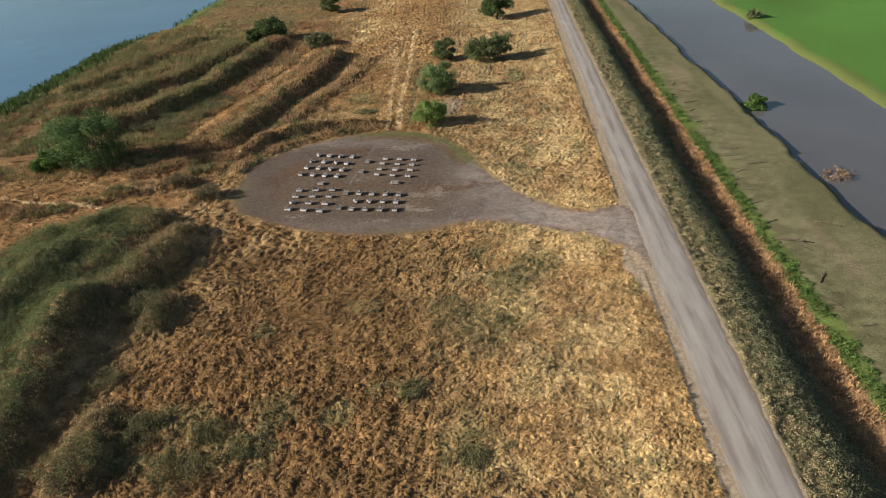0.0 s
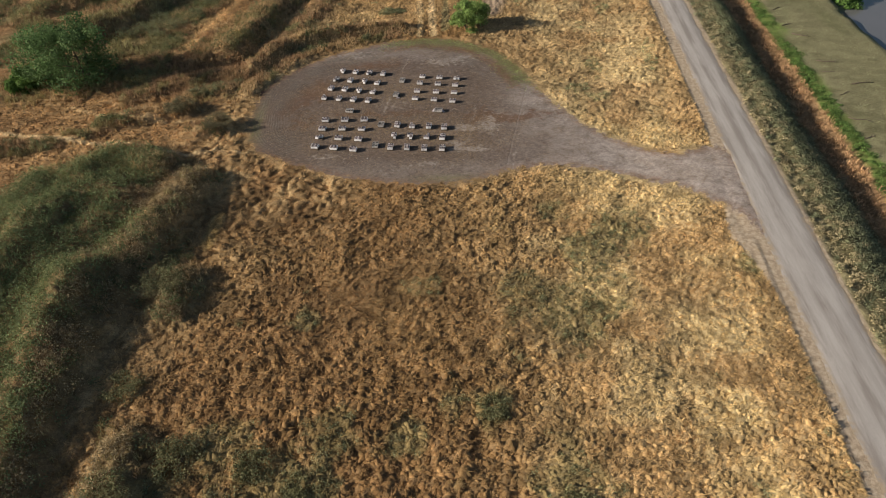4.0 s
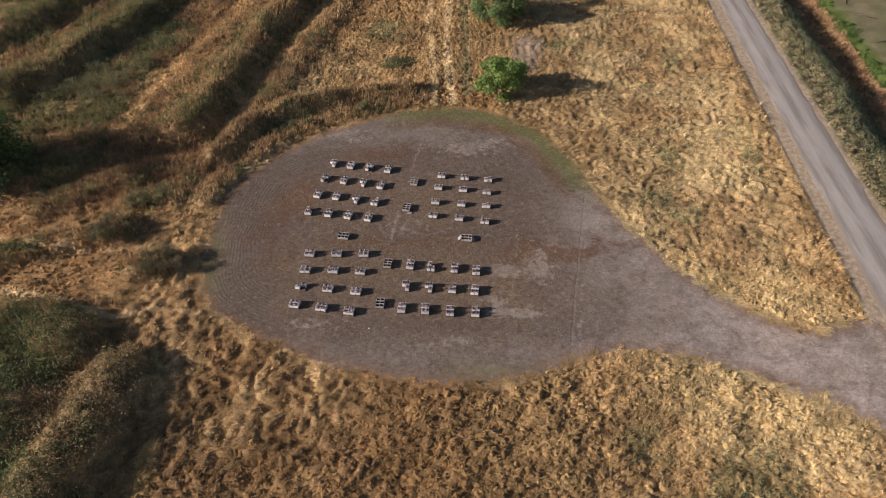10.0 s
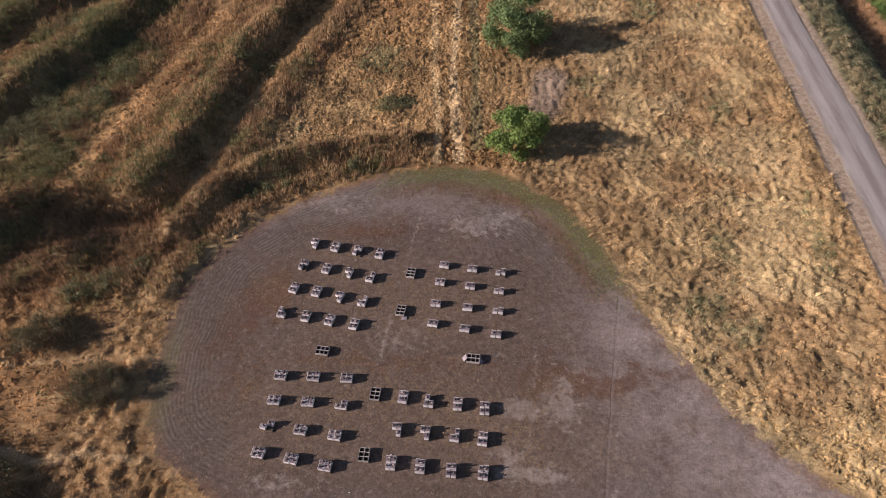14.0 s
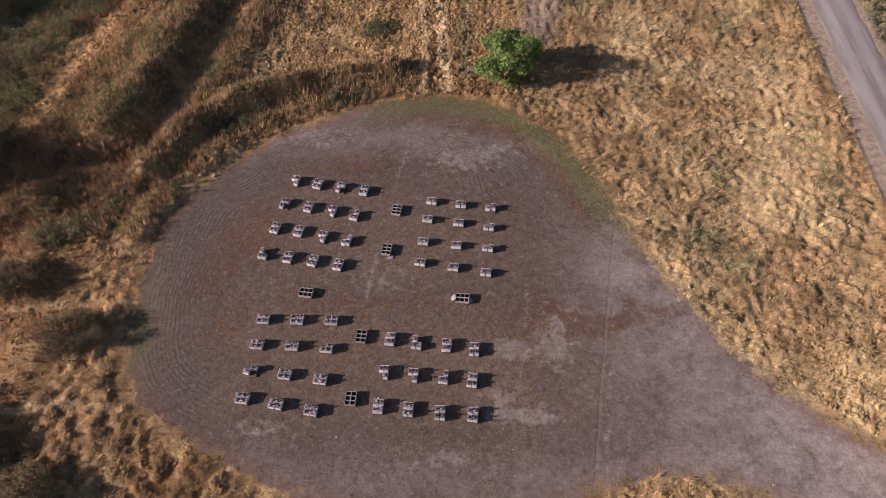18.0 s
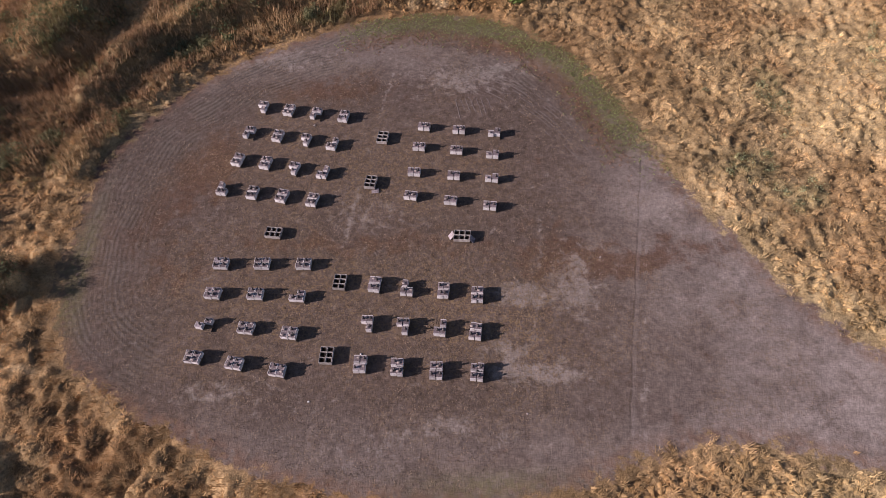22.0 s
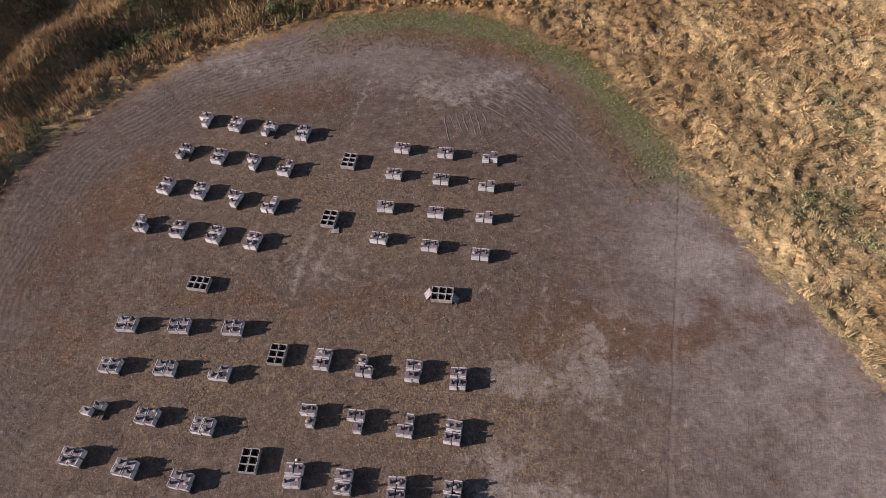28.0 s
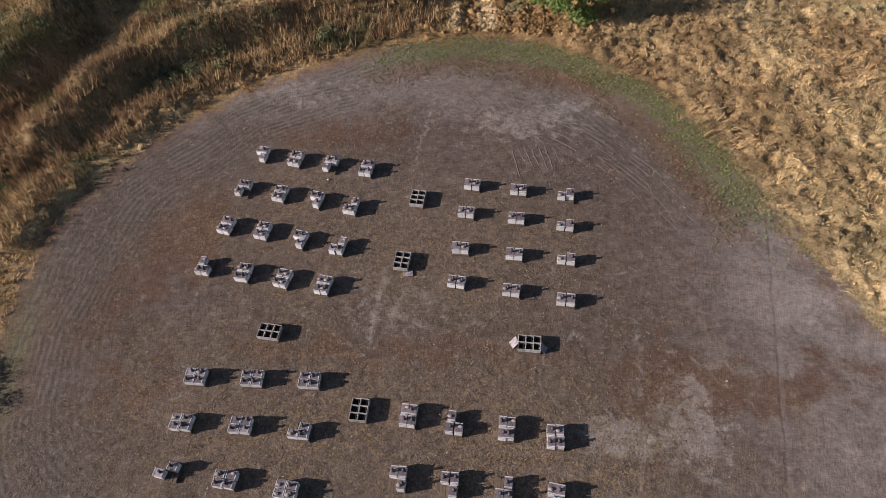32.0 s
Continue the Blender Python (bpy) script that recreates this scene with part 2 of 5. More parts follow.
def road_material():
    """Pale gravel with two smoother wheel lanes."""
    m = Mat("road_gravel", 0.95, 0.15)
    u = m.attr("across")
    lanes = m.step(m.math("ABSOLUTE", m.math("SUBTRACT", m.math("ABSOLUTE", u), 1.0)), 0.75, 0.2)
    along = m.node("ShaderNodeVectorMath", Vector=m.coord())
    along.operation = "MULTIPLY"
    along.inputs[1].default_value = (1.0, 0.1, 1.0)
    c = m.mix(m.step(m.noise(1.4, 5, 0.65, along.outputs[0]), 0.35, 0.7), (0.235, 0.205, 0.195), (0.36, 0.325, 0.315))
    c = m.mix(m.math("MULTIPLY", lanes, 0.5), c, (0.42, 0.385, 0.375))
    c = m.mix(m.math("MULTIPLY", m.step(m.noise(22, 3, 0.7), 0.5, 0.75), 0.5), c, (0.13, 0.115, 0.11))
    rim = m.math("MULTIPLY", m.step(m.math("ABSOLUTE", u), 1.9, 2.5), m.step(m.noise(1.5, 4, 0.7), 0.35, 0.6))
    m.colour(m.mix(m.math("MULTIPLY", rim, 0.8), c, (0.3, 0.225, 0.15)))
    m.bump(m.noise(16, 4, 0.7), 0.6, 0.03)
    return m.m


def water_material(name, tint, rough):
    m = Mat(name, rough, 0.5)
    m.colour(m.mix(m.step(m.noise(0.03, 3, 0.5), 0.3, 0.7), tint, tuple(v * 1.25 for v in tint)))
    m.bump(m.noise(1.3, 4, 0.6), 0.12, 0.05)
    return m.m


M_GROUND, M_ROAD = ground_material(), road_material()
M_LAKE = water_material("lake_water", (0.075, 0.16, 0.27), 0.12)
M_RIVER = water_material("river_water", (0.1, 0.095, 0.1), 0.1)


# ---- shape of the land ----
def lattice(ix, iy, seed):
    h = (ix.astype(np.int64) * 374761393 + iy.astype(np.int64) * 668265263 + seed * 974711) & 0xFFFFFFFF
    h = ((h ^ (h >> 13)) * 1274126177) & 0xFFFFFFFF
    return ((h ^ (h >> 16)) & 0xFFFF) / 65535.0


def vnoise(x, y, size, seed=0):
    """Smooth value noise, 0 to 1, with bumps of that size in metres."""
    ca, sa = math.cos(seed * 1.7 + 0.5), math.sin(seed * 1.7 + 0.5)
    x, y = (x * ca - y * sa) / size, (x * sa + y * ca) / size
    ix, iy = np.floor(x), np.floor(y)
    fx, fy = x - ix, y - iy
    fx, fy = fx * fx * (3 - 2 * fx), fy * fy * (3 - 2 * fy)
    a, b = lattice(ix, iy, seed), lattice(ix + 1, iy, seed)
    c, d = lattice(ix, iy + 1, seed), lattice(ix + 1, iy + 1, seed)
    return (a * (1 - fx) + b * fx) * (1 - fy) + (c * (1 - fx) + d * fx) * fy


def fbm(x, y, size, seed=0, octaves=3):
    return sum(vnoise(x, y, size / 2**k, seed + k) * 0.5**k for k in range(octaves)) / (2 - 0.5 ** (octaves - 1))


def sstep(v, lo, hi):
    t = np.clip((v - lo) / (hi - lo), 0, 1)
    return t * t * (3 - 2 * t)


def rounded(points, closed, n=5):
    """A Catmull-Rom curve through the points."""
    p = np.array(points, float)
    q = np.vstack([p[-1:], p, p[:2]]) if closed else np.vstack([2 * p[:1] - p[1:2], p, 2 * p[-1:] - p[-2:-1]])
    out = []
    for i in range(len(q) - 3):
        for t in np.arange(n) / n:
            a, b, c, d = q[i : i + 4]
            out.append(0.5 * (2 * b + (c - a) * t + (2 * a - 5 * b + 4 * c - d) * t**2 + (3 * b - a - 3 * c + d) * t**3))
    return np.array(out if closed else out + [p[-1]])


def dist_line(x, y, pts, closed=False):
    if not closed and x.size > 4000:
        (x0, y0), (x1, y1) = pts.min(0) - 20, pts.max(0) + 20
        near = (x > x0) & (x < x1) & (y > y0) & (y < y1)
        out = np.full(x.shape, 1e3)
        if near.any():
            out[near] = dist_near(x[near], y[near], pts, False)
        return out
    return dist_near(x, y, pts, closed)


def dist_near(x, y, pts, closed):
    best = np.full(x.shape, 1e9)
    for a, b in zip(pts, np.roll(pts, -1, 0) if closed else pts[1:]):
        d = b - a
        t = np.clip(((x - a[0]) * d[0] + (y - a[1]) * d[1]) / (d @ d), 0, 1)
        best = np.minimum(best, np.hypot(x - a[0] - t * d[0], y - a[1] - t * d[1]))
    return best


def inside_of(x, y, pts):
    """Distance inside (+) or outside (-) of a closed outline."""
    odd = np.zeros(x.shape, bool)
    for a, b in zip(pts, np.roll(pts, -1, 0)):
        if a[1] != b[1]:
            odd ^= ((a[1] > y) != (b[1] > y)) & (x < (b[0] - a[0]) * (y - a[1]) / (b[1] - a[1]) + a[0])
    return np.where(odd, 1, -1) * dist_line(x, y, pts, True)


PAD = rounded([(43.5, -12.4), (37, -12.3), (32, -8.8), (28, -4.5), (25, 0.5), (22, 6), (20, 12), (17.2, 17.6), (12.4, 22.2), (6.6, 24.4),
               (0.5, 24.2), (-5, 22.2), (-10.5, 19.4), (-15, 15.4), (-18, 11.2), (-19.4, 6.6), (-19.3, 1), (-18.6, -4), (-16.5, -7.8),
               (-12.5, -10.6), (-8.7, -12.4), (-3, -14.8), (5, -16.4), (12, -16), (17.5, -14), (22, -13.3), (27, -14.2), (33, -17),
               (37, -19.8), (41, -24), (43.5, -28)], True)

# crests of the overgrown banks: line, height, half width
BANKS = [(rounded(p, False), h, w) for p, h, w in (
    ([(-16.5, 84), (-17.8, 72), (-19, 62), (-21.6, 50), (-23.5, 40), (-25.4, 29), (-27.6, 21)], 2.3, 3.9),
    ([(-37, 100), (-40.5, 78), (-43.2, 62), (-46.5, 49), (-51.5, 38.5), (-56, 31)], 2.4, 5.0),
    ([(-48, 96), (-52.5, 76), (-58, 62), (-65, 50), (-72, 42)], 1.8, 5.0),
    ([(-66, 110), (-72, 84), (-80, 62)], 1.2, 4.5),
    ([(-7.5, 78), (-9.7, 62), (-14.3, 48), (-17.4, 36), (-19.3, 27), (-20.2, 20)], 0.55, 3.0),
    ([(0, 28.9), (-7, 27.2), (-11, 25.8), (-15.3, 24), (-18.7, 21), (-22, 15.5)], 1.6, 2.2),
    ([(3, 27.2), (-5, 25.2), (-11, 22.2), (-16.4, 17.6), (-19.8, 12.6), (-21.4, 8)], 0.35, 2.2),
    ([(-22.8, -15.8), (-23.2, -22), (-25, -28), (-26.6, -35), (-26.8, -48), (-26, -62), (-26.4, -110)], 2.0, 4.1),
    ([(-28, -12.2), (-33, -9.6), (-36.5, -13), (-38, -24), (-40, -40), (-42, -60), (-43, -110)], 1.1, 3.6),
    ([(-42, -15), (-46, -28), (-52, -45), (-56, -62), (-58, -110)], 1.2, 5.0),
    ([(-33, -17), (-35, -30), (-39, -44), (-43, -62), (-44, -110)], 1.7, 11.0),
    ([(-28.5, -33), (-30, -45), (-32, -66), (-32, -110)], 1.4, 3.4),
    ([(-18, -33), (-18, -37)], 0.9, 2.6),
    ([(-17, -52.5), (-16, -60)], 1.2, 3.4),
    ([(-40, -0.6), (-34.5, 1.2), (-31, 2.4), (-29.2, 3.0)], 1.3, 2.3),
    ([(-39.5, 7.3), (-33.7, 10.8), (-28.4, 13.2), (-24, 14.2)], 0.9, 2.8),
    ([(-30, 7.2), (-25, 8.8)], 0.6, 2.2),
    ([(-78, -2), (-52, -6), (-43, -3.4)], 0.5, 2.2),
    ([(-24.8, -2.8), (-23.2, -2.2)], 1.1, 2.1),
)]


# trodden paths and pale or tawny strips: line, half width, colour
TRACKS = [(rounded(p, False), w, t) for p, w, t in (
    ([(6.0, 26), (5.5, 34), (5.0, 45), (5.2, 58), (4.8, 76), (4, 110)], 0.75, (0.66, 0.5, 0.32)),
    ([(3.7, 26), (3.2, 36), (2.4, 47), (2.0, 62), (1.4, 80)], 0.6, (0.62, 0.46, 0.28)),
    ([(8.0, 28), (7.8, 40), (7.5, 55), (7, 75)], 0.9, (0.22, 0.19, 0.11)),
    ([(-17.5, -8.6), (-22, -8.0), (-26, -8.6), (-33, -6.5), (-45, -4), (-70, 2)], 0.55, (0.66, 0.49, 0.3)),
    ([(-20, 0.5), (-26, 0.5), (-36, 0.2), (-48, 5)], 0.5, (0.6, 0.42, 0.24)),
    ([(-11.5, 76), (-13, 64), (-16.4, 51), (-19, 38), (-21, 30), (-22, 22)], 1.2, (0.55, 0.36, 0.18)),
    ([(-23, 100), (-26.5, 75), (-29.4, 60), (-32.4, 45), (-34.8, 33), (-37, 22)], 1.5, (0.52, 0.33, 0.17)),
    # sunlit grass at the mound's foot, its brightness painted as a golden strip
    ([(-17.5, -22), (-17.5, -27)], 1.1, (0.62, 0.43, 0.2)),
    ([(15.6, 34.5), (16.6, 38.5), (17, 41)], 2.8, (0.37, 0.285, 0.235)))]


# where grey-green weeds stand in the dry grass: middle and reach
WEEDS = ((20.5, -22, 2, 1.8), (28.5, -25, 3, 2.6), (24.5, -29.5, 3, 2.4), (17.4, -34.5, 2.4, 2.8), (24.5, -37, 3, 5), (21, -38, 2.2, 3), (13.8, -49, 1.6, 3), (20, -57, 3, 4),
         (-9, -51.5, 3, 2.4), (-3, -56, 5, 3), (-14, -57, 4, 3), (0.5, -50.5, 2.4, 2), (6.6, -51.5, 2, 2), (10.5, -48, 1.5, 2), (35, -58, 2.2, 2.4), (40, -33, 1.2, 1.5), (7, -34, 2.4, 1.6), (-4, -38.7, 2, 1.4),
         (40, 17, 1.2, 3.2), (39.2, 11.6, 1.2, 2.4), (31, 14, 2, 3), (27.3, 6, 2, 1.6), (30, 3, 2, 1.5), (31, 59, 2.5, 6), (20, 40, 3, 2), (-2.6, 36, 2.6, 1.6), (-4, 45, 3, 5), (35.5, 34, 1.4, 3))


def weedy(x, y):
    m = sum(blob(x, y, *w) for w in WEEDS)
    return sstep(np.clip(m, 0, 1) * 0.6 + fbm(x, y, 3.5, 31) * 0.5 + fbm(x, y, 1.1, 39) * 0.55, 0.69, 0.97)


def blob(x, y, cx, cy, rx, ry):
    return np.exp(-(((x - cx) / rx) ** 2 + ((y - cy) / ry) ** 2))


def tussocky(x, y):
    """Where the grass stands in broad soft tussocks."""
    return np.clip(1.7 * blob(x, y, -12, -16, 12, 7) + blob(x, y, -22, -3, 6, 8), 0, 1)


def road_mid(y):
    return 46.2 + 0.034 * np.clip(y, -200, 200)


def land(x, y):
    """Height of the land, without the small lumps."""
    d = x - road_mid(y)
    wob = (fbm(x, y, 14, 3) - 0.5) * 1.2
    z = 0.9 * sstep(d, -16, -4.5) + (fbm(x, y, 18, 5) - 0.5) * 0.5 * sstep(-inside_of(x, y, PAD), 0.5, 6) * sstep(-d, 3, 9)
    z = z + 0.1 * sstep(d, -4.6, -3.2) + 0.12 * sstep(-d, 3.5, 3.75) * sstep(d, -7.5, -4.5) * sstep(-inside_of(x, y, PAD), 0.5, 3)
    z = z - 0.5 * sstep(d, 2.9, 4.5) - 3.4 * sstep(d + wob, 5.6, 12.2) + 0.5 * sstep(d + wob, 12.6, 16)
    bank = 78 + (fbm(x * 0 + 3, y, 9, 9) - 0.5) * 3.0
    z = z - 2.6 * sstep(x - bank, 0.0, 1.3) + 2.6 * sstep(x + (fbm(x * 0, y, 16, 4) - 0.5) * 3, 104, 109)
    for line, h, w in BANKS:
        r = dist_line(x, y, line)
        m = sstep(w * (0.8 + 0.5 * fbm(x, y, 6, 11)) - r, 0, w * 0.9)
        z = z + h * m * (0.7 + 0.6 * fbm(x, y, 7, 13)) * sstep(inside_of(x, y, PAD), 0.5, -1.0)
    return z - 3.2 * sstep(-x + (fbm(x, y, 22, 17) - 0.5) * 8 + 11 * sstep(y, 104, 136), 86, 101)


def shrubby(x, y):
    """How thickly banks carry brush, 0 to 1."""
    m = np.zeros(x.shape)
    for line, h, w in BANKS:
        m = np.maximum(m, sstep(w * 1.25 - dist_line(x, y, line) + (fbm(x, y, 4, 33) - 0.5) * 3, 0, w * 1.1))
    m = np.maximum(m, 0.8 * sstep(-x + (fbm(x, y, 7, 35) - 0.5) * 6, 13, 19) * sstep(y, 4, 12) * sstep(fbm(x, y, 6, 37), 0.3, 0.5))
    for line, w, _ in TRACKS[:7]:
        m = m * (1 - 0.92 * sstep(w + 0.5 - dist_line(x, y, line) + (fbm(x, y, 2, 36) - 0.5) * 1.2, 0, w * 0.8))
    return m


def axis(stops):
    """Grid coordinates: (start, step) pairs, the steps easing from one to the next."""
    out = [stops[0][0]]
    for (a, s), (b, _) in zip(stops, stops[1:]):
        n = max(1, round((b - a) / s))
        out += list(a + (b - a) * (np.arange(n) + 1) / n)
    return np.array(out)


def zone_tint(x, y, ins):
    """Colour of what grows or lies there, by zone."""
    d = x - road_mid(y)
    n1, n2, n3 = fbm(x, y, 9, 21), fbm(x, y, 4, 23), fbm(x, y, 22, 25)
    def mix(a, b, f):
        return a * (1 - f[..., None]) + np.array(b) * f[..., None]
    c = mix(np.broadcast_to(np.array((0.42, 0.28, 0.15)), (*x.shape, 3)), (0.54, 0.4, 0.23), sstep(n1 + 0.5 * (n2 - 0.5), 0.42, 0.68))
    c = mix(c, (0.4, 0.25, 0.13), 0.6 * sstep(-x + (n1 - 0.5) * 14, -20, -8) * sstep(-y, -12, -2))
    c = mix(c, (0.31, 0.18, 0.09), 0.75 * sstep(n3 + 0.25 * n2, 0.5, 0.75) * sstep(-x, -26, -6))
    c = mix(c, (0.28, 0.245, 0.13), 0.62 * weedy(x, y))
    c = mix(c, (0.56, 0.425, 0.24), 0.75 * sstep(x, 18, 27) * sstep(-d, 4, 8) * sstep(n2, 0.35, 0.65))
    c = mix(c, (0.35, 0.215, 0.105), 0.75 * np.clip(blob(x, y, 2, -40, 15, 13) + blob(x, y, 4, 42, 14, 14) + 0.6 * blob(x, y, 24, 15, 6, 8), 0, 1) * sstep(n1 + 0.4 * (n2 - 0.5), 0.3, 0.6))
    c = c * (1 - 0.2 * sstep(-x + (n1 - 0.5) * 12, -26, -16) * sstep(-y, 14, 22) * sstep(x, -24, -18))[..., None]
    c = mix(c, (0.25, 0.165, 0.088), 0.75 * np.clip(blob(x, y, -6, 40, 8, 15) * 1.4, 0, 1) * sstep(n2, 0.35, 0.6))
    c = mix(c, (0.37, 0.225, 0.115), 0.85 * sstep(-x, 21, 27))
    c = mix(c, (0.3, 0.17, 0.085), 0.7 * sstep(-x, 20, 34) * sstep(n2, 0.36, 0.6))
    c = mix(c, (0.22, 0.2, 0.1), 0.8 * sstep(-x, 33, 40) * sstep(y, 18, 26) * sstep(n1, 0.35, 0.55))
    c = mix(c, (0.22, 0.165, 0.09), shrubby(x, y) * 0.75)
    c = mix(c, (0.53, 0.37, 0.205), 0.85 * np.clip(1.5 * blob(x, y, -12, -15, 9, 6) + 0.7 * blob(x, y, -22, -3, 5, 6), 0, 1) * sstep(n2, 0.25, 0.55))
    for line, w, tone in TRACKS:
        r = dist_line(x, y, line) + (n2 - 0.5) * 0.8
        c = mix(c, tone, 0.85 * sstep(w - r, 0, w * 0.6))
    c = mix(c, (0.5, 0.34, 0.18), 0.7 * sstep(-d, 9, 6) * sstep(n2, 0.35, 0.6) * sstep(d, -9, -6))
    c = mix(c, (0.44, 0.35, 0.25), sstep(d, -3.9, -3.5))
    c = mix(c, (0.36, 0.31, 0.18), sstep(d, 2.5, 3.0))
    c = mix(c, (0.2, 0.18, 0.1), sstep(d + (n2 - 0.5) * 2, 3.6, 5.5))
    c = mix(c, (0.44, 0.27, 0.15), sstep(d + (n2 - 0.5) * 2, 11.2, 12.2))
    c = mix(c, (0.15, 0.22, 0.06), sstep(d + (n2 - 0.5) * 1.2, 15.2, 15.8))
    c = mix(c, (0.25, 0.24, 0.145), sstep(d + (n2 - 0.5) * 2.5, 17.3, 18.6))
    c = mix(c, (0.15, 0.16, 0.085), sstep(d, 18, 20) * sstep(fbm(x * 1.6, y * 0.4, 7, 43), 0.4, 0.65) * 0.65)
    c = mix(c, (0.34, 0.28, 0.2), sstep(d + (n1 - 0.5) * 9, 17.6, 19) * sstep(fbm(x * 2, y * 0.35, 8, 41), 0.5, 0.72) * 0.6)
    c = mix(c, (0.14, 0.19, 0.06), sstep(x, 101, 104))
    c = mix(c, (0.1, 0.28, 0.055), sstep(x + (n1 - 0.5) * 5, 108, 111))
    c = c * (1 + (fbm(x, y, 30, 49) - 0.5) * 0.7 * sstep(x, 112, 125))[..., None]
    c = mix(c, (0.12, 0.17, 0.055), sstep(-x + (n1 - 0.5) * 9 + 11 * sstep(y, 104, 136), 84, 90))
    c = c * (0.98 + (0.48 * sstep(fbm(x, y, 1.3, 45), 0.3, 0.7) - 0.24) * sstep(-x, -84, -60) * sstep(-y, -150, -90))[..., None]
    return c * np.array((1.06, 1.06, 1.02))


def sheet(name, X, Y, Z, mats, extra, keep=None):
    """A mesh over a grid of points, with attributes by point."""
    ny, nx = X.shape
    idx = np.arange(nx * ny).reshape(ny, nx)
    q = np.stack([idx[:-1, :-1], idx[:-1, 1:], idx[1:, 1:], idx[1:, :-1]], -1).reshape(-1, 4)
    co = np.stack([X, Y, Z], -1).reshape(-1, 3)
    if keep is not None:
        k = keep.ravel()
        q = q[k[q].all(1)]
        used = np.unique(q)
        back = np.zeros(len(co), np.int64)
        back[used] = np.arange(len(used))
        q, co = back[q], co[used]
        extra = {n: v.reshape(len(k), -1)[used] for n, v in extra.items()}
    return solid(name, co, q, mats, extra, smooth=True)


def solid(name, co, quads, mat, extra=(), smooth=False, tris=None):
    me = bpy.data.meshes.new(name)
    me.vertices.add(len(co))
    me.vertices.foreach_set("co", np.ascontiguousarray(co, np.float32).ravel())
    nt = 0 if tris is None else len(tris)
    loops = np.concatenate([quads.ravel(), tris.ravel()]) if nt else quads.ravel()
    starts = np.concatenate([np.arange(len(quads)) * 4, len(quads) * 4 + np.arange(nt) * 3])
    me.loops.add(len(loops))
    me.loops.foreach_set("vertex_index", loops.astype(np.int32))
    me.polygons.add(len(starts))
    me.polygons.foreach_set("loop_start", starts.astype(np.int32))
    me.polygons.foreach_set("use_smooth", np.full(len(starts), smooth))
    for n, v in dict(extra).items():
        v = v.reshape(len(co), -1)
        if v.shape[1] == 3:
            a = me.attributes.new(n, "FLOAT_COLOR", "POINT")
            a.data.foreach_set("color", np.hstack([v, np.ones((len(v), 1))]).astype(np.float32).ravel())
        else:
            a = me.attributes.new(n, "FLOAT", "POINT")
            a.data.foreach_set("value", v.astype(np.float32).ravel())
    me.update(calc_edges=True)
    me.materials.append(mat)
    return new(name, me)


def domes(x, y, cell, seed):
    """Rounded tussocks, 0 to 1, one to each cell of a jittered grid."""
    ix, iy = np.floor(x / cell), np.floor(y / cell)
    best = np.full(x.shape, 0.1)
    for i in (-1, 0, 1):
        for j in (-1, 0, 1):
            a, b = ix + i, iy + j
            cx, cy = (a + lattice(a, b, seed)) * cell, (b + lattice(a, b, seed + 1)) * cell
            s = lattice(a, b, seed + 2)
            r2 = ((x - cx) ** 2 + (y - cy) ** 2) / (cell * (0.6 + 0.3 * s)) ** 2
            best = np.maximum(best, np.clip(1 - r2, 0, 1) * (0.5 + 0.5 * s))
    return best


GX = axis([(-2600, 250), (-600, 40), (-200, 6), (-110, 1.2), (-62, 0.55), (-24, 0.2), (48, 0.5), (66, 1.0), (84, 1.5), (112, 6), (200, 40), (600, 250), (2600, 1)])
GY = axis([(-2600, 250), (-600, 40), (-180, 4), (-116, 0.8), (-66, 0.26), (-46, 0.2), (32, 0.5), (60, 0.8), (100, 1.2), (200, 6), (320, 40), (800, 250), (3000, 1)])
X, Y = np.meshgrid(GX, GY)
INS = inside_of(X, Y, PAD)
D = X - road_mid(Y)
Z0 = land(X, Y)
rough = sstep(-INS, 0.0, 1.2) * np.maximum(sstep(-D, 3.4, 4.8), sstep(D, 2.8, 3.6) * sstep(-D, -17.8, -15.8)) * sstep(X, -95, -86)
XW, YW = X + (fbm(X, Y, 2.2, 58) - 0.5) * 2.2, Y + (fbm(X, Y, 2.2, 59) - 0.5) * 2.2
SOFT = sstep(-X + (fbm(X, Y, 8, 54) - 0.5) * 12, -24, -6) * sstep(-Y, -8, 2)     # soft tussocks; elsewhere small matted lumps
BIG = SOFT * tussocky(X, Y)
EDGE = 3.75 + 2.2 * np.exp(-(((Y + 27) / 6) ** 2))
VERGE = sstep(D + (fbm(X, Y, 1.2, 68) - 0.5) * 0.6, -EDGE - 0.15, -EDGE + 0.25) * sstep(-D, -3.0, -2.6)
XL, YL = XW * 0.82 + YW * 0.57, (YW * 0.82 - XW * 0.57) * 1.3      # lodged grass lies in short ridges
BIG = np.clip(BIG + 0.8 * sstep(-Y + (fbm(X, Y, 7, 62) - 0.5) * 16, 38, 48) * sstep(-X, -24, -14), 0, 1)
MIDDLE = blob(X, Y, 3, -35, 10, 6)      # finer grass in the middle of the field
lump = ((domes(XW, YW, 1.05, 51) - 0.45) * 0.62 * BIG + (domes(XL, YL, 0.72, 71) - 0.4) * (0.34 + 0.16 * SOFT) * (1 - 0.85 * BIG) * (0.55 + 0.9 * fbm(X, Y, 4, 56)) * (1 - 0.45 * MIDDLE)
        + (vnoise(X, Y, 0.42, 53) - 0.5) * 0.2 + (vnoise(X, Y, 3.0, 55) - 0.5) * 0.4)
lump = lump * sstep(Y, -125, -112) * sstep(-Y, -205, -190) * sstep(X, -112, -100)
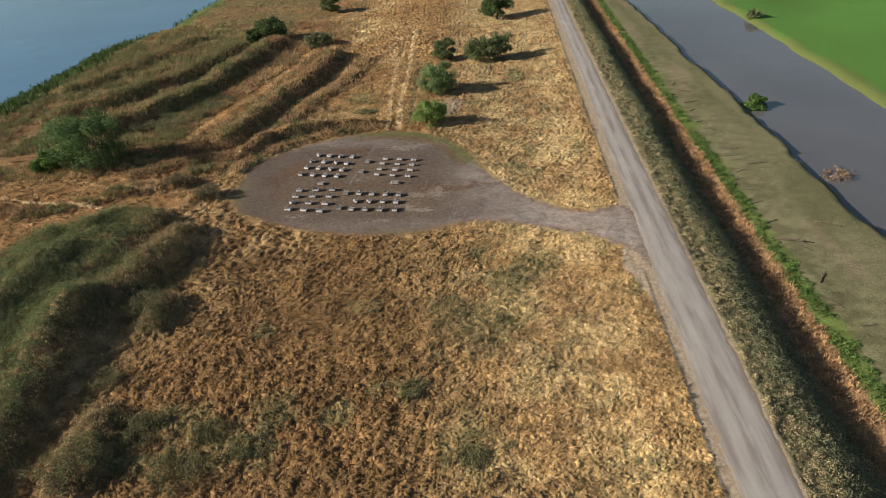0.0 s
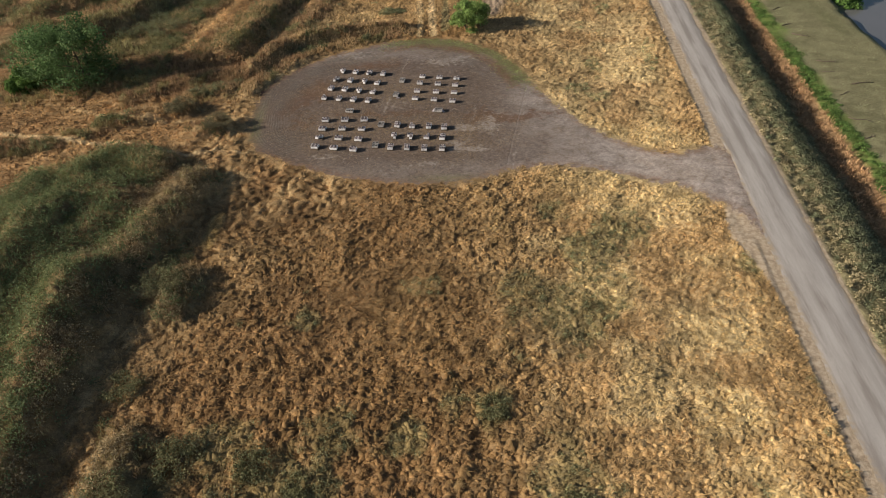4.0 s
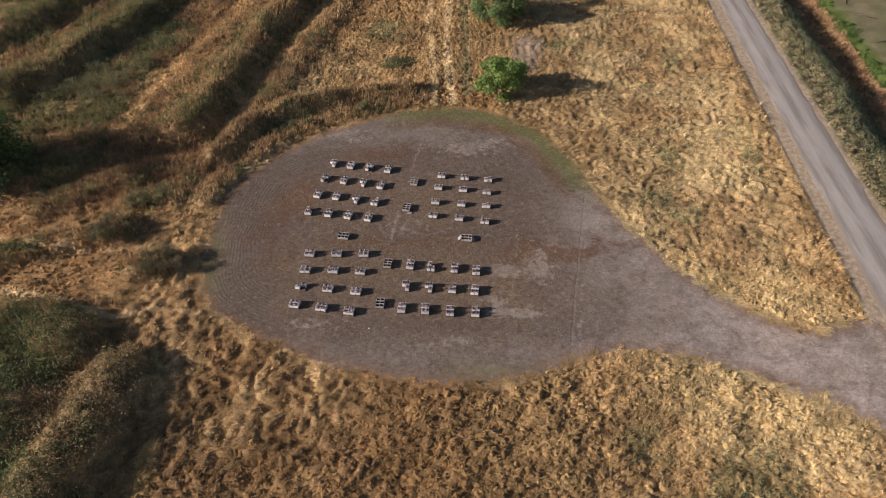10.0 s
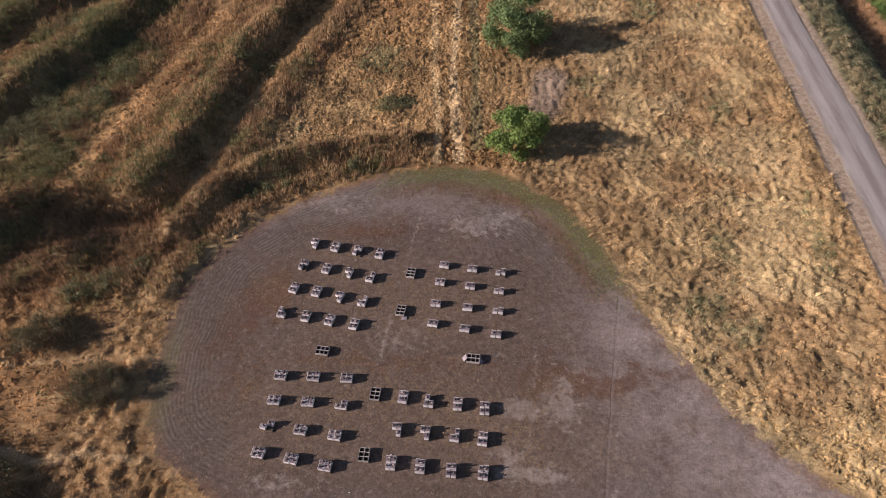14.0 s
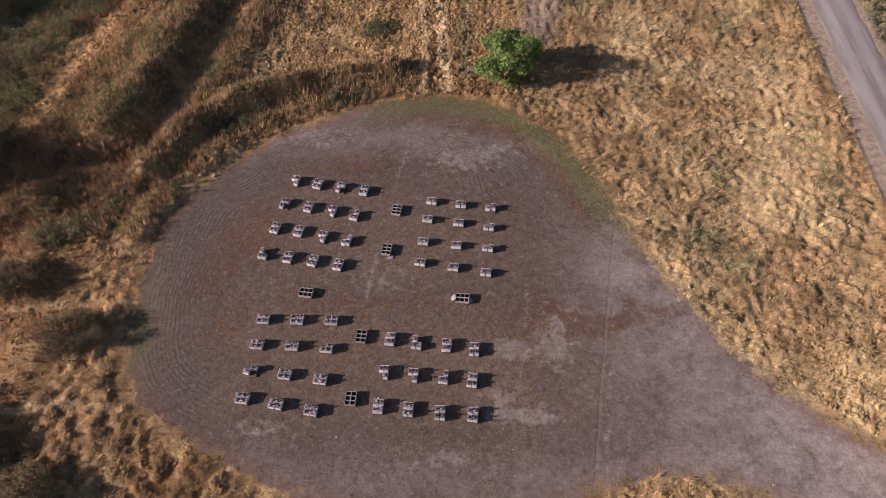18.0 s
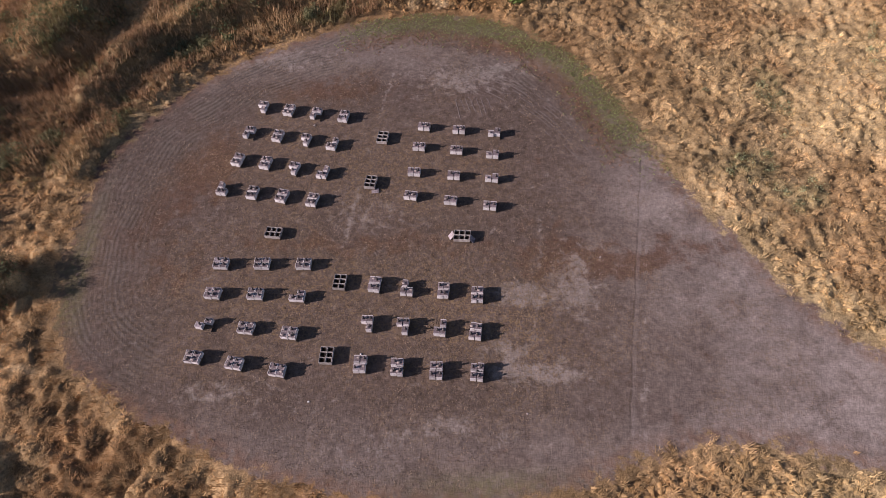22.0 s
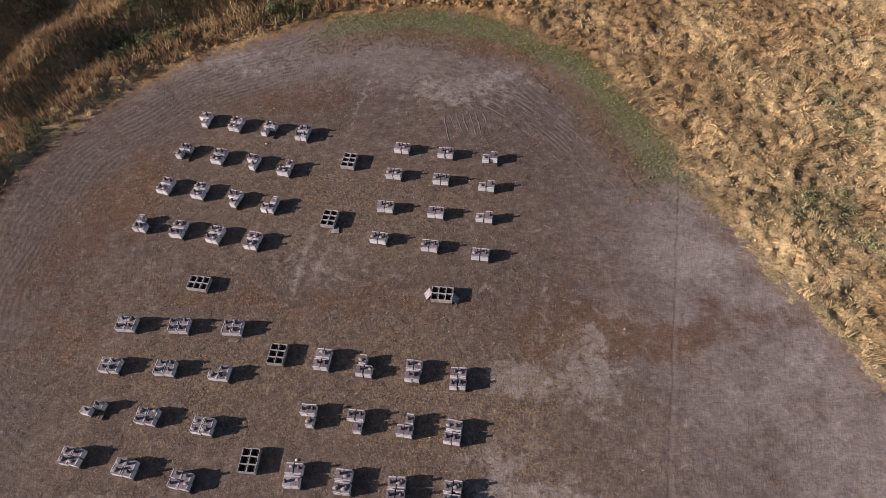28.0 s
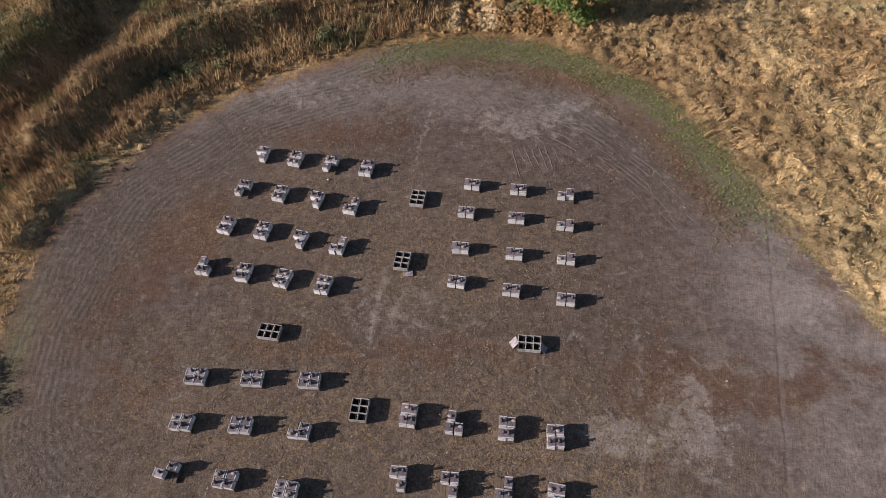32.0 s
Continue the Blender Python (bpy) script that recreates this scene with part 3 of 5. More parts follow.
rough = rough * (1 - 0.9 * VERGE)
soil_lump = (fbm(X, Y, 2.0, 57) - 0.5) * 0.012
Z = Z0 + lump * rough + soil_lump * (1 - rough) * sstep(-D, 3, 6)
TINT = zone_tint(X, Y, INS)
RING = sstep(INS, 0.4, 1.4) * sstep(INS, 7.5, 4.0) * sstep(-X + 0.35 * (Y - 5), 4, 9) + 0.8 * sstep(INS, 2.5, 4) * sstep(INS, 8, 5.5) * sstep(Y, 8, 13) * sstep(X, 4, 8)
FRINGE = sstep(INS, 4.4, 2.6) * sstep(Y, 6, 11) * sstep(X, -4, 3)
FRINGE = np.maximum(FRINGE, 0.8 * blob(X, Y, -18, -2, 1.6, 6) + 0.7 * blob(X, Y, 9, -15.4, 4, 0.9))
WARP = (fbm(X, Y, 3, 65) - 0.5) * 4
PALE = (1.8 * blob(X, Y + WARP * 0.2, 11.8, -9, 2.4, 0.55) + 1.4 * blob(X, Y + WARP * 0.5, 11.5, -3.6, 2.0, 0.7) + 1.2 * blob(X + WARP * 0.4, Y, 15, -3, 1.2, 2.2) + blob(X, Y, 10.2, -7.6, 1.5, 0.7) + blob(X + WARP, Y, 1.2, 3.0, 3.5, 2.2) * 0.42 + blob(X, Y + WARP, 6, -13, 5, 0.8) * 0.7
        + blob(X, Y, -6.5, -10, 3, 0.8) * 0.6 + blob(X + WARP, Y, -7, 19.5, 4, 1.4) + blob(X, Y + WARP, 9, 16.5, 5, 1.6) * 0.8)
for line, w in (([(2.4, 18), (1.2, 11), (0.2, 3), (-0.8, -4), (-2, -10)], 0.2), ([(20.5, 5), (19, -3), (17.3, -13.5)], 0.25), ([(13, 4), (12.6, -2), (12, -6)], 0.25)):
    PALE = PALE + 0.42 * sstep(w - dist_line(X, Y, rounded(line, False)), -0.1, w) * sstep(fbm(X, Y, 2, 67), 0.3, 0.5)
RUST = (blob(X, Y + WARP, 17, -1.0, 6, 1.2) + blob(X + WARP, Y, -11, 8, 2.6, 3.5) + blob(X, Y + WARP, -14, 3, 2, 2.5) * 0.8 + blob(X + WARP, Y, -3, 15.5, 5, 1.5) * 0.8
        + blob(X, Y + WARP, 0, 0.5, 10, 0.9) * 0.6 + blob(X, Y + WARP, -12, -2, 3, 1.5) * 0.5 + blob(X, Y, 12, 20, 5, 1.2) * 0.8)
STUB = np.clip(blob(X + WARP, Y + WARP, -5, -4, 8, 5) + blob(X + WARP, Y, 4, 6.5, 7, 4) + blob(X, Y + WARP, 9, -5, 7, 4.5) + blob(X, Y, -5, 9, 6, 5) * 0.6, 0, 1)
WASH = np.clip(0.85 * sstep(X + WARP * 2, 12, 31) + 0.4 * blob(X, Y, 21, 5, 3, 5) + 0.35 * sstep(-Y + WARP * 0.5, 10, 14) + 0.4 * sstep(Y + WARP * 0.5, 15, 19), 0, 0.9)
EXTRA = {"wash": WASH, "verge": VERGE, "tint": TINT, "inside": INS, "ring": RING, "fringe": FRINGE, "pale": np.clip(PALE * 1.25, 0, 1), "rust": np.clip(RUST * 1.3, 0, 1) * 0.85, "stubble": STUB}
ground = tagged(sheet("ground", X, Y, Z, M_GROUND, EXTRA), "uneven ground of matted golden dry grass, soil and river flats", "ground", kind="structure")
tagged(sheet("clearing", X, Y, Z + 0.012, M_GROUND, EXTRA, INS > -0.2), "bare grey-brown dirt clearing with tyre marks", "clearing", kind="structure")


def ground_z(x, y):
    """Height of the finished ground under each point."""
    i, j = np.clip(np.searchsorted(GX, x) - 1, 0, len(GX) - 2), np.clip(np.searchsorted(GY, y) - 1, 0, len(GY) - 2)
    u, v = (x - GX[i]) / (GX[i + 1] - GX[i]), (y - GY[j]) / (GY[j + 1] - GY[j])
    return (Z[j, i] * (1 - u) + Z[j, i + 1] * u) * (1 - v) + (Z[j + 1, i] * (1 - u) + Z[j + 1, i + 1] * u) * v


ry = axis([(-600, 30), (-120, 0.6), (170, 6), (400, 30), (900, 1)])
ru = np.linspace(-2.6, 2.6, 17)
U, RY = np.meshgrid(ru, ry)
ragged = (fbm(U * 3, RY, 1.6, 61) - 0.5) * 0.7 * np.abs(U / 2.6) ** 4
RX = road_mid(RY) + U * np.clip(0.93 - 0.0022 * RY, 0.8, 1.04) + ragged
tagged(sheet("road", RX, RY, 1.02 + 0.07 * (1 - (U / 2.6) ** 2) - 0.04 * (np.abs(U) > 2.5), M_ROAD, {"across": U}),
       "pale grey gravel road along the top of a bank", "road", kind="structure")


def flat(name, x0, x1, y0, y1, z, mat, label):
    gx, gy = np.meshgrid(np.linspace(x0, x1, 8), np.linspace(y0, y1, 12))
    return tagged(sheet(name, gx, gy, gx * 0 + z, mat, {}), label, "water", kind="structure")


flat("river", 76, 110, -900, 2000, -3.35, M_RIVER, "slow muddy grey-blue river between low banks")
flat("lake", -1500, -80, -1500, 2200, -2.0, M_LAKE, "broad calm blue lake beyond the marshy shore")


# ---- building helpers ----
def part(name, bm, mat, parent=None, label="", smooth=False):
    """One mesh object under a thing or a part."""
    me = bpy.data.meshes.new(name)
    bm.to_mesh(me)
    bm.free()
    me.materials.append(mat)
    for p in me.polygons:
        p.use_smooth = smooth
    ob = new(name, me)
    ob.parent = parent
    return tagged(ob, label)


def box(bm, x, y, z, sx, sy, sz, turn=0.0, bevel=0.0):
    """A block whose base centre is at x, y, z."""
    m = Matrix.Translation((x, y, z + sz / 2)) @ Matrix.Rotation(turn, 4, "Z") @ Matrix.Diagonal((sx, sy, sz, 1))
    vs = bmesh.ops.create_cube(bm, size=1, matrix=m)["verts"]
    if bevel:
        es = list({e for v in vs for e in v.link_edges})
        bmesh.ops.bevel(bm, geom=es, offset=bevel, segments=1, affect="EDGES")
    return bm


def tube(bm, pts, radii, sides=7):
    """A tapering limb along the points."""
    rings = []
    for i, p in enumerate(pts):
        d = (pts[min(i + 1, len(pts) - 1)] - pts[max(i - 1, 0)]).normalized()
        u = d.orthogonal().normalized()
        w = d.cross(u)
        rings.append([bm.verts.new(p + (u * math.cos(a) + w * math.sin(a)) * radii[i]) for a in (2 * math.pi * k / sides for k in range(sides))])
    for a, b in zip(rings, rings[1:]):
        for k in range(sides):
            bm.faces.new((a[k], a[(k + 1) % sides], b[(k + 1) % sides], b[k]))
    bm.faces.new(rings[-1])
    bm.faces.new(rings[0][::-1])
    return bm


def turned(x, y, deg):
    c, s = math.cos(radians(deg)), math.sin(radians(deg))
    return x * c - y * s, x * s + y * c


# ---- hives ----
HW, HL, HH = 0.34, 0.46, 0.295     # one hive box: width, length, depth
PALLET_H = 0.115


def make_pallet(name, sx, sy):
    e = new(name)
    for y in (-sy / 2 + 0.05, 0, sy / 2 - 0.05):
        part("runner", box(bmesh.new(), 0, y, 0, sx, 0.09, 0.085, bevel=0.006), M_PALLET, e)
    n = 6
    for i in range(n):
        w = sx / n
        part("deck_board", box(bmesh.new(), -sx / 2 + w * (i + 0.5), 0, 0.087, w * 0.84, sy, 0.026, bevel=0.004), M_PALLET, e)
    return e


def make_hive(label, lid_mat, top, long_x, size=None):
    """A single-box hive; long_x: its long side lies along x. top: what stands on the lid."""
    e = new("beehive")
    sx, sy = size or ((HL, HW) if long_x else (HW, HL))
    bm = box(bmesh.new(), 0, 0, 0.022, sx, sy, HH, bevel=0.006)
    part("hive_body", bm, M_PAINT, e)
    for s in (-1, 1):
        part("hand_cleat", box(bmesh.new(), 0, s * (sy / 2 + 0.004), 0.022 + HH * 0.62, 0.13, 0.014, 0.03, bevel=0.004), M_PAINT, e)
    part("bottom_board", box(bmesh.new(), 0, 0, 0, sx * 0.99, sy + 0.05, 0.022, bevel=0.003), M_PALLET, e, "weathered timber bottom board")
    bm = box(bmesh.new(), 0, 0, 0.024 + HH, sx + 0.006, sy + 0.006, 0.03, bevel=0.006)
    part("lid", bm, lid_mat, e, "weathered flat lid with end cleats")
    for s in (-1, 1):
        if long_x:
            bm = box(bmesh.new(), s * (sx / 2 - 0.018), 0, 0.054 + HH, 0.036, sy - 0.004, 0.016, bevel=0.004)
        else:
            bm = box(bmesh.new(), 0, s * (sy / 2 - 0.02), 0.054 + HH, sx - 0.004, 0.04, 0.016, bevel=0.004)
        part("lid_cleat", bm, M_CLEAT, e, "paler end cleat")
    z = 0.054 + HH
    if "pail" in top:
        bm = bmesh.new()
        bmesh.ops.create_cone(bm, cap_ends=True, segments=12, radius1=0.062, radius2=0.058, depth=0.19, matrix=Matrix.Translation((sx * 0.16, 0.02, z + 0.095)))
        bmesh.ops.create_cone(bm, cap_ends=True, segments=12, radius1=0.066, radius2=0.066, depth=0.014, matrix=Matrix.Translation((sx * 0.16, 0.02, z + 0.193)))
        part("feeder_pail", bm, M_PAIL, e, "dark upturned feeder pail", True)
    if "stone" in top:
        bm = bmesh.new()
        bmesh.ops.create_icosphere(bm, subdivisions=2, radius=0.085, matrix=Matrix.Translation((-0.09, -0.05, z + 0.04)) @ Matrix.Diagonal((1.25, 0.9, 0.65, 1)))
        for v in bm.verts:
            v.co += noise.noise_vector(v.co * 9 + Vector((len(top), 0, 0))) * 0.02
        part("weight_stone", bm, M_STONE, e, "pinkish-grey weight stone")
    return tagged(e, label, "beehive", "beehives on pallets")


def make_open_box(sx, sy):
    """An empty hive box with no lid: four walls, a floor and a few dark frames deep inside."""
    e = new("open_hive_box")
    t, h = 0.019, 0.27
    bm = bmesh.new()
    for s in (-1, 1):
        box(bm, 0, s * (sy - t) / 2, 0, sx, t, h, bevel=0.004)
        box(bm, s * (sx - t) / 2, 0, 0, t, sy - 2 * t, h, bevel=0.004)
    part("box_wall", bm, M_RIM, e, "pale weathered box walls")
    part("box_floor", box(bmesh.new(), 0, 0, 0.002, sx - 2 * t, sy - 2 * t, 0.02), M_COMB, e, "dark floor of the box")
    for i in range(3):
        part("comb_frame", box(bmesh.new(), (i - 1) * sx * 0.24, 0, 0.03, 0.03, sy - 2.4 * t, 0.15, bevel=0.003), M_COMB, e, "dark comb frame")
    return tagged(e, "open empty hive box with pale rim and dark inside", "hive box", "open hive boxes")


PROTO = {}
for lx in (True, False):
    PROTO[lx] = [
        make_hive("white hive box with weathered lid and dark feeder pail", M_LID, "pail", lx),
        make_hive("white hive box, weathered lid, pail and weight stone", M_LID, "pail stone", lx),
        make_hive("white hive box with weathered lid under a stone", M_LID, "stone", lx),
        make_hive("white hive box with paler lid and dark feeder pail", M_LID_PALE, "pail", lx)]
PROTO["pair"] = [make_hive("white broad hive box with a weathered, littered lid", M_LID, "pail stone", False, (0.41, 0.56)),
                 make_hive("white broad hive box with dark feeder pail", M_LID, "pail", False, (0.41, 0.56))]
PROTO["short"] = [make_hive("small white hive box at the pallet's front", M_LID, "stone", False, (0.41, 0.36))]
PALLETS = {True: make_pallet("pallet", 1.04, 0.8), False: make_pallet("pallet", 0.78, 1.04), "pair": make_pallet("pallet", 0.95, 0.64)}
for p in PALLETS.values():
    tagged(p, "weathered timber pallet on bare dirt under hives", "pallet", "hive pallets")
placed = set()


def put(ob, m):
    """The first use moves the thing itself, later ones copy it."""
    if ob in placed:
        return copy_thing(ob, m)
    placed.add(ob)
    ob.matrix_world = m
    return ob


# x, y of each pallet's middle and its turn, row by row; missing hives by corner (b back, f front, l left, r right)
def row(x0, y0, x1, y1, n, turn, gaps=()):
    return [(x0 + (x1 - x0) * i / (n - 1), y0 + (y1 - y0) * i / (n - 1), turn, dict(gaps).get(i, "")) for i in range(n)]


DEEP = (row(-7.8, 13.5, -1.2, 12.1, 4, -12, [(0, "fl"), (2, "fr")]) + row(-8.3, 10.8, -1.8, 9.25, 4, -13, [(0, "fr"), (2, "fl"), (3, "bl")])
        + row(-8.7, 8.1, -2.2, 6.45, 4, -13, [(2, "fl"), (3, "bl")]) + row(-9.2, 5.3, -2.7, 4.0, 4, -12, [(0, "br")])
        + row(2.2, -3.0, 8.6, -4.0, 4, -6, [(1, "br")]) + row(1.9, -5.8, 8.4, -6.5, 4, -4, [(0, "fl"), (1, "fl"), (2, "bl")])
        + row(1.6, -8.5, 8.4, -9.1, 4, -4))
PAIR = (row(5.0, 10.8, 10.1, 9.8, 3, -8, [(2, "skew")]) + row(4.7, 8.7, 9.95, 7.7, 3, -8, [(2, "short")])
        + row(4.4, 6.25, 9.8, 5.5, 3, -7, [(2, "short")]) + row(4.2, 4.05, 9.6, 3.0, 3, -8))
WIDE = (row(-8.1, -1.1, -2.6, -1.3, 3, -3) + row(-8.2, -3.3, -2.7, -3.7, 3, -4, [(2, "bl")])
        + row(-8.3, -5.6, -2.85, -6.3, 3, -8, [(0, "bl fr")]) + row(-8.5, -7.8, -3.2, -8.7, 3, -10))
for wide, spots in ((True, WIDE), (False, DEEP), ("pair", PAIR)):
    for x, y, turn, gaps in spots:
        zg = float(ground_z(np.array([x]), np.array([y]))[0]) + 0.03
        turn += rng.normal(0, 1.5)
        x, y = x + rng.normal(0, 0.04), y + rng.normal(0, 0.04)
        put(PALLETS[wide], pose(x, y, zg, 0, 0, turn))
        for cx in "lr" if wide == "pair" else "":
            left = cx == "l"
            kind = "short" if gaps and left else "pair"
            dx, dy = turned((-0.23 if left else 0.23) + rng.normal(0, 0.01), (-0.1 if kind == "short" else 0.12 if gaps == "skew" else 0) + rng.normal(0, 0.012), turn)
            put(PROTO[kind][int(rng.integers(len(PROTO[kind])))], pose(x + dx, y + dy, zg + PALLET_H, 0, 0, turn + rng.normal(0, 1.5)))
        for cx in "lr" if wide != "pair" else "":
            for cy in "bf":
                if cy + cx in gaps.split():
                    continue
                ax, ay = ((HL + 0.035) / 2, (HW + 0.04) / 2) if wide else ((HW + 0.026) / 2, (HL + 0.07) / 2)
                dx, dy = turned(ax * (1 if cx == "r" else -1) + rng.normal(0, 0.012), ay * (1 if cy == "b" else -1) + rng.normal(0, 0.012), turn)
                k = int(rng.choice(4, p=(0.4, 0.3, 0.15, 0.15)))
                put(PROTO[wide][k], pose(x + dx, y + dy, zg + PALLET_H, 0, 0, turn + rng.normal(0, 1.5) + (180 if rng.random() < 0.5 else 0)))

OPEN = {True: make_open_box(0.355, 0.385), False: make_open_box(0.385, 0.345)}
for x, y, turn, cols in ((1.9, 9.8, -8, 2), (1.3, 5.5, -8, 2), (-5.0, 1.3, -8, 3), (7.7, 0.6, -5, 3), (-0.1, -2.75, -5, 2), (-0.4, -7.85, -3, 2)):
    zg = float(ground_z(np.array([x]), np.array([y]))[0]) + 0.03
    put(PALLETS[cols == 3], pose(x, y, zg, 0, 0, turn))
    for i in range(6):
        cx, cy = (i % cols - (cols - 1) / 2), (i // cols - (6 // cols - 1) / 2)
        dx, dy = turned(cx * (0.36 if cols == 3 else 0.39), cy * (0.39 if cols == 3 else 0.35), turn)
        put(OPEN[cols == 3], pose(x + dx, y + dy, zg + PALLET_H, 0, 0, turn))

lid = new("loose_lid")
part("panel", box(bmesh.new(), 0, 0, 0, 0.5, 0.38, 0.03, bevel=0.006), M_LID_PALE, lid)
part("cleat", box(bmesh.new(), -0.23, 0, 0.03, 0.04, 0.38, 0.016, bevel=0.003), M_LID_PALE, lid)
part("cleat", box(bmesh.new(), 0.23, 0, 0.03, 0.04, 0.38, 0.016, bevel=0.003), M_LID_PALE, lid)
tagged(lid, "pale loose hive lid leaning on open boxes", "hive lid", "loose lids")
lid.matrix_world = pose(7.0, 0.72, 0.2, 0, -48, 25)
copy_thing(lid, pose(8.33, 0.4, 0.19, 0, 50, -20))
copy_thing(lid, pose(1.62, 4.86, 0.05, 0, 0, 5))


# ---- plants ----
def tufts(name, x, y, tint, blades, length, height, width, spread, flow=None, stiff=0.3, lift=0.03, mat=None, plain=False, swing=1.2):
    """Clumps of bent blades at x, y in ONE mesh. flow: heading that they are pressed towards; stiff: how upright they stay."""
    n, b = len(x), blades
    scale = rng.uniform(0.7, 1.3, (n, 1))
    z = ground_z(x, y)[:, None] + np.reshape(lift, (-1, 1))
    r, a = spread * np.sqrt(rng.random((n, b))) * scale, rng.uniform(0, 2 * np.pi, (n, b))
    head = rng.uniform(0, 2 * np.pi, (n, b)) if flow is None else flow[:, None] + rng.normal(0, swing, (n, b))
    L, Hh, w = (v * scale * rng.uniform(0.6, 1.35, (n, b)) for v in (length, height, width))
    dx, dy = np.cos(head), np.sin(head)
    px, py = x[:, None] + r * np.cos(a), y[:, None] + r * np.sin(a)
    wx, wy = -dy * w / 2, dx * w / 2
    tw = rng.normal(0, 0.35, (n, b)) * w
    co = np.empty((n, b, 5, 3))
    co[..., 0, :] = np.stack([px - wx, py - wy, z + 0 * px], -1)
    co[..., 1, :] = np.stack([px + wx, py + wy, z + 0 * px], -1)
    mx, my, mz = px + dx * L * 0.45, py + dy * L * 0.45, z + Hh * (0.75 + 0.1 * stiff)
    co[..., 2, :] = np.stack([mx + wx, my + wy, mz + tw], -1)
    co[..., 3, :] = np.stack([mx - wx, my - wy, mz - tw], -1)
    co[..., 4, :] = np.stack([px + dx * L, py + dy * L, z + Hh * (0.35 + stiff)], -1)
    base = np.arange(n * b)[:, None] * 5
    if plain:
        co = np.ascontiguousarray(co[..., (0, 1, 4), :])
        co[..., 2, 2] += (Hh * 0.4)
    t = tint[:, None, :] * rng.uniform(0.8, 1.2, (n, 1, 1)) * rng.uniform(0.85, 1.15, (n, b, 1))
    if plain:
        return solid(name, co.reshape(-1, 3), np.zeros((0, 4), int), mat or M_STRAW, {"tint": np.repeat(t.reshape(-1, 3), 3, 0)}, tris=np.arange(n * b * 3).reshape(-1, 3))
    return solid(name, co.reshape(-1, 3), base + np.array([0, 1, 2, 3]), mat or M_STRAW, {"tint": np.repeat(t.reshape(-1, 3), 5, 0)}, tris=base + np.array([3, 2, 4]))


def shrubs(name, x, y, radius, tall, tint, leaves, leaf, z=None):
    """Rounded leafy clumps at x, y in ONE mesh: small leaves over uneven domes, with gaps."""
    n, b = len(x), leaves
    z = (ground_z(x, y) if z is None else z)[:, None]
    d = rng.normal(0, 1, (n, b, 3))
    d[..., 2] = np.abs(d[..., 2]) - 0.15
    d /= np.linalg.norm(d, axis=-1, keepdims=True)
    bump = 0.75 + 0.5 * vnoise(d[..., 0] * 2 + x[:, None] * 3.1, d[..., 1] * 2 + d[..., 2] + y[:, None] * 2.7, 0.8, 71)
    r = bump * rng.random((n, b)) ** 0.35
    c = np.stack([x[:, None] + d[..., 0] * r * radius[:, None], y[:, None] + d[..., 1] * r * radius[:, None], z + np.maximum(d[..., 2] * r, 0.02) * tall[:, None]], -1)
    nrm = d + rng.normal(0, 0.55, (n, b, 3))
    return leaf_cards(name, c.reshape(-1, 3), nrm.reshape(-1, 3), leaf, np.repeat(tint, b, 0) * rng.uniform(0.7, 1.3, (n * b, 1)))


def leaf_cards(name, c, nrm, leaf, tint):
    n = len(c)
    nrm = nrm / np.linalg.norm(nrm, axis=1, keepdims=True)
    u = np.cross(nrm, rng.normal(0, 1, (n, 3)))
    u /= np.linalg.norm(u, axis=1, keepdims=True)
    w = np.cross(nrm, u)
    s = leaf * rng.uniform(0.6, 1.4, (n, 1))
    co = np.stack([c - u * s, c + w * s * 0.55 + nrm * s * 0.15, c + u * s, c - w * s * 0.55 + nrm * s * 0.15], 1)
    return solid(name, co.reshape(-1, 3), np.arange(n * 4).reshape(n, 4), M_LEAF, {"tint": np.repeat(tint, 4, 0)})


def scatter(x0, x1, y0, y1, per_m2, keep):
    """Jittered places in a rectangle, kept with the chance keep(x, y)."""
    s = 1 / math.sqrt(per_m2)
    gx, gy = np.meshgrid(np.arange(x0, x1, s), np.arange(y0, y1, s))
    x, y = (g.ravel() + rng.uniform(-0.5, 0.5, g.size) * s for g in (gx, gy))
    ok = rng.random(len(x)) < keep(x, y)
    return x[ok], y[ok]


def open_field(x, y):
    d = x - road_mid(y)
    return sstep(-inside_of(x, y, PAD) + (fbm(x, y, 1.3, 81) - 0.5) * 2.6, -0.2, 0.5) * sstep(-d - 2.0 * np.exp(-(((y + 27) / 6) ** 2)), 3.65, 3.95) * (1 - 0.8 * shrubby(x, y)) * (1 - 0.75 * blob(x, y, 16.6, 38, 2.4, 4))


def flow_at(x, y):
    """Heading of the lodged grass: down the side of each tussock, swept by the wind."""
    gx, gy = ground_z(x + 0.2, y) - ground_z(x - 0.2, y), ground_z(x, y + 0.2) - ground_z(x, y - 0.2)
    a = 2 * np.pi * (fbm(x, y, 5, 83, 2) * 1.6)
    return np.arctan2(-gy + 0.1 * np.sin(a), -gx + 0.1 * np.cos(a))


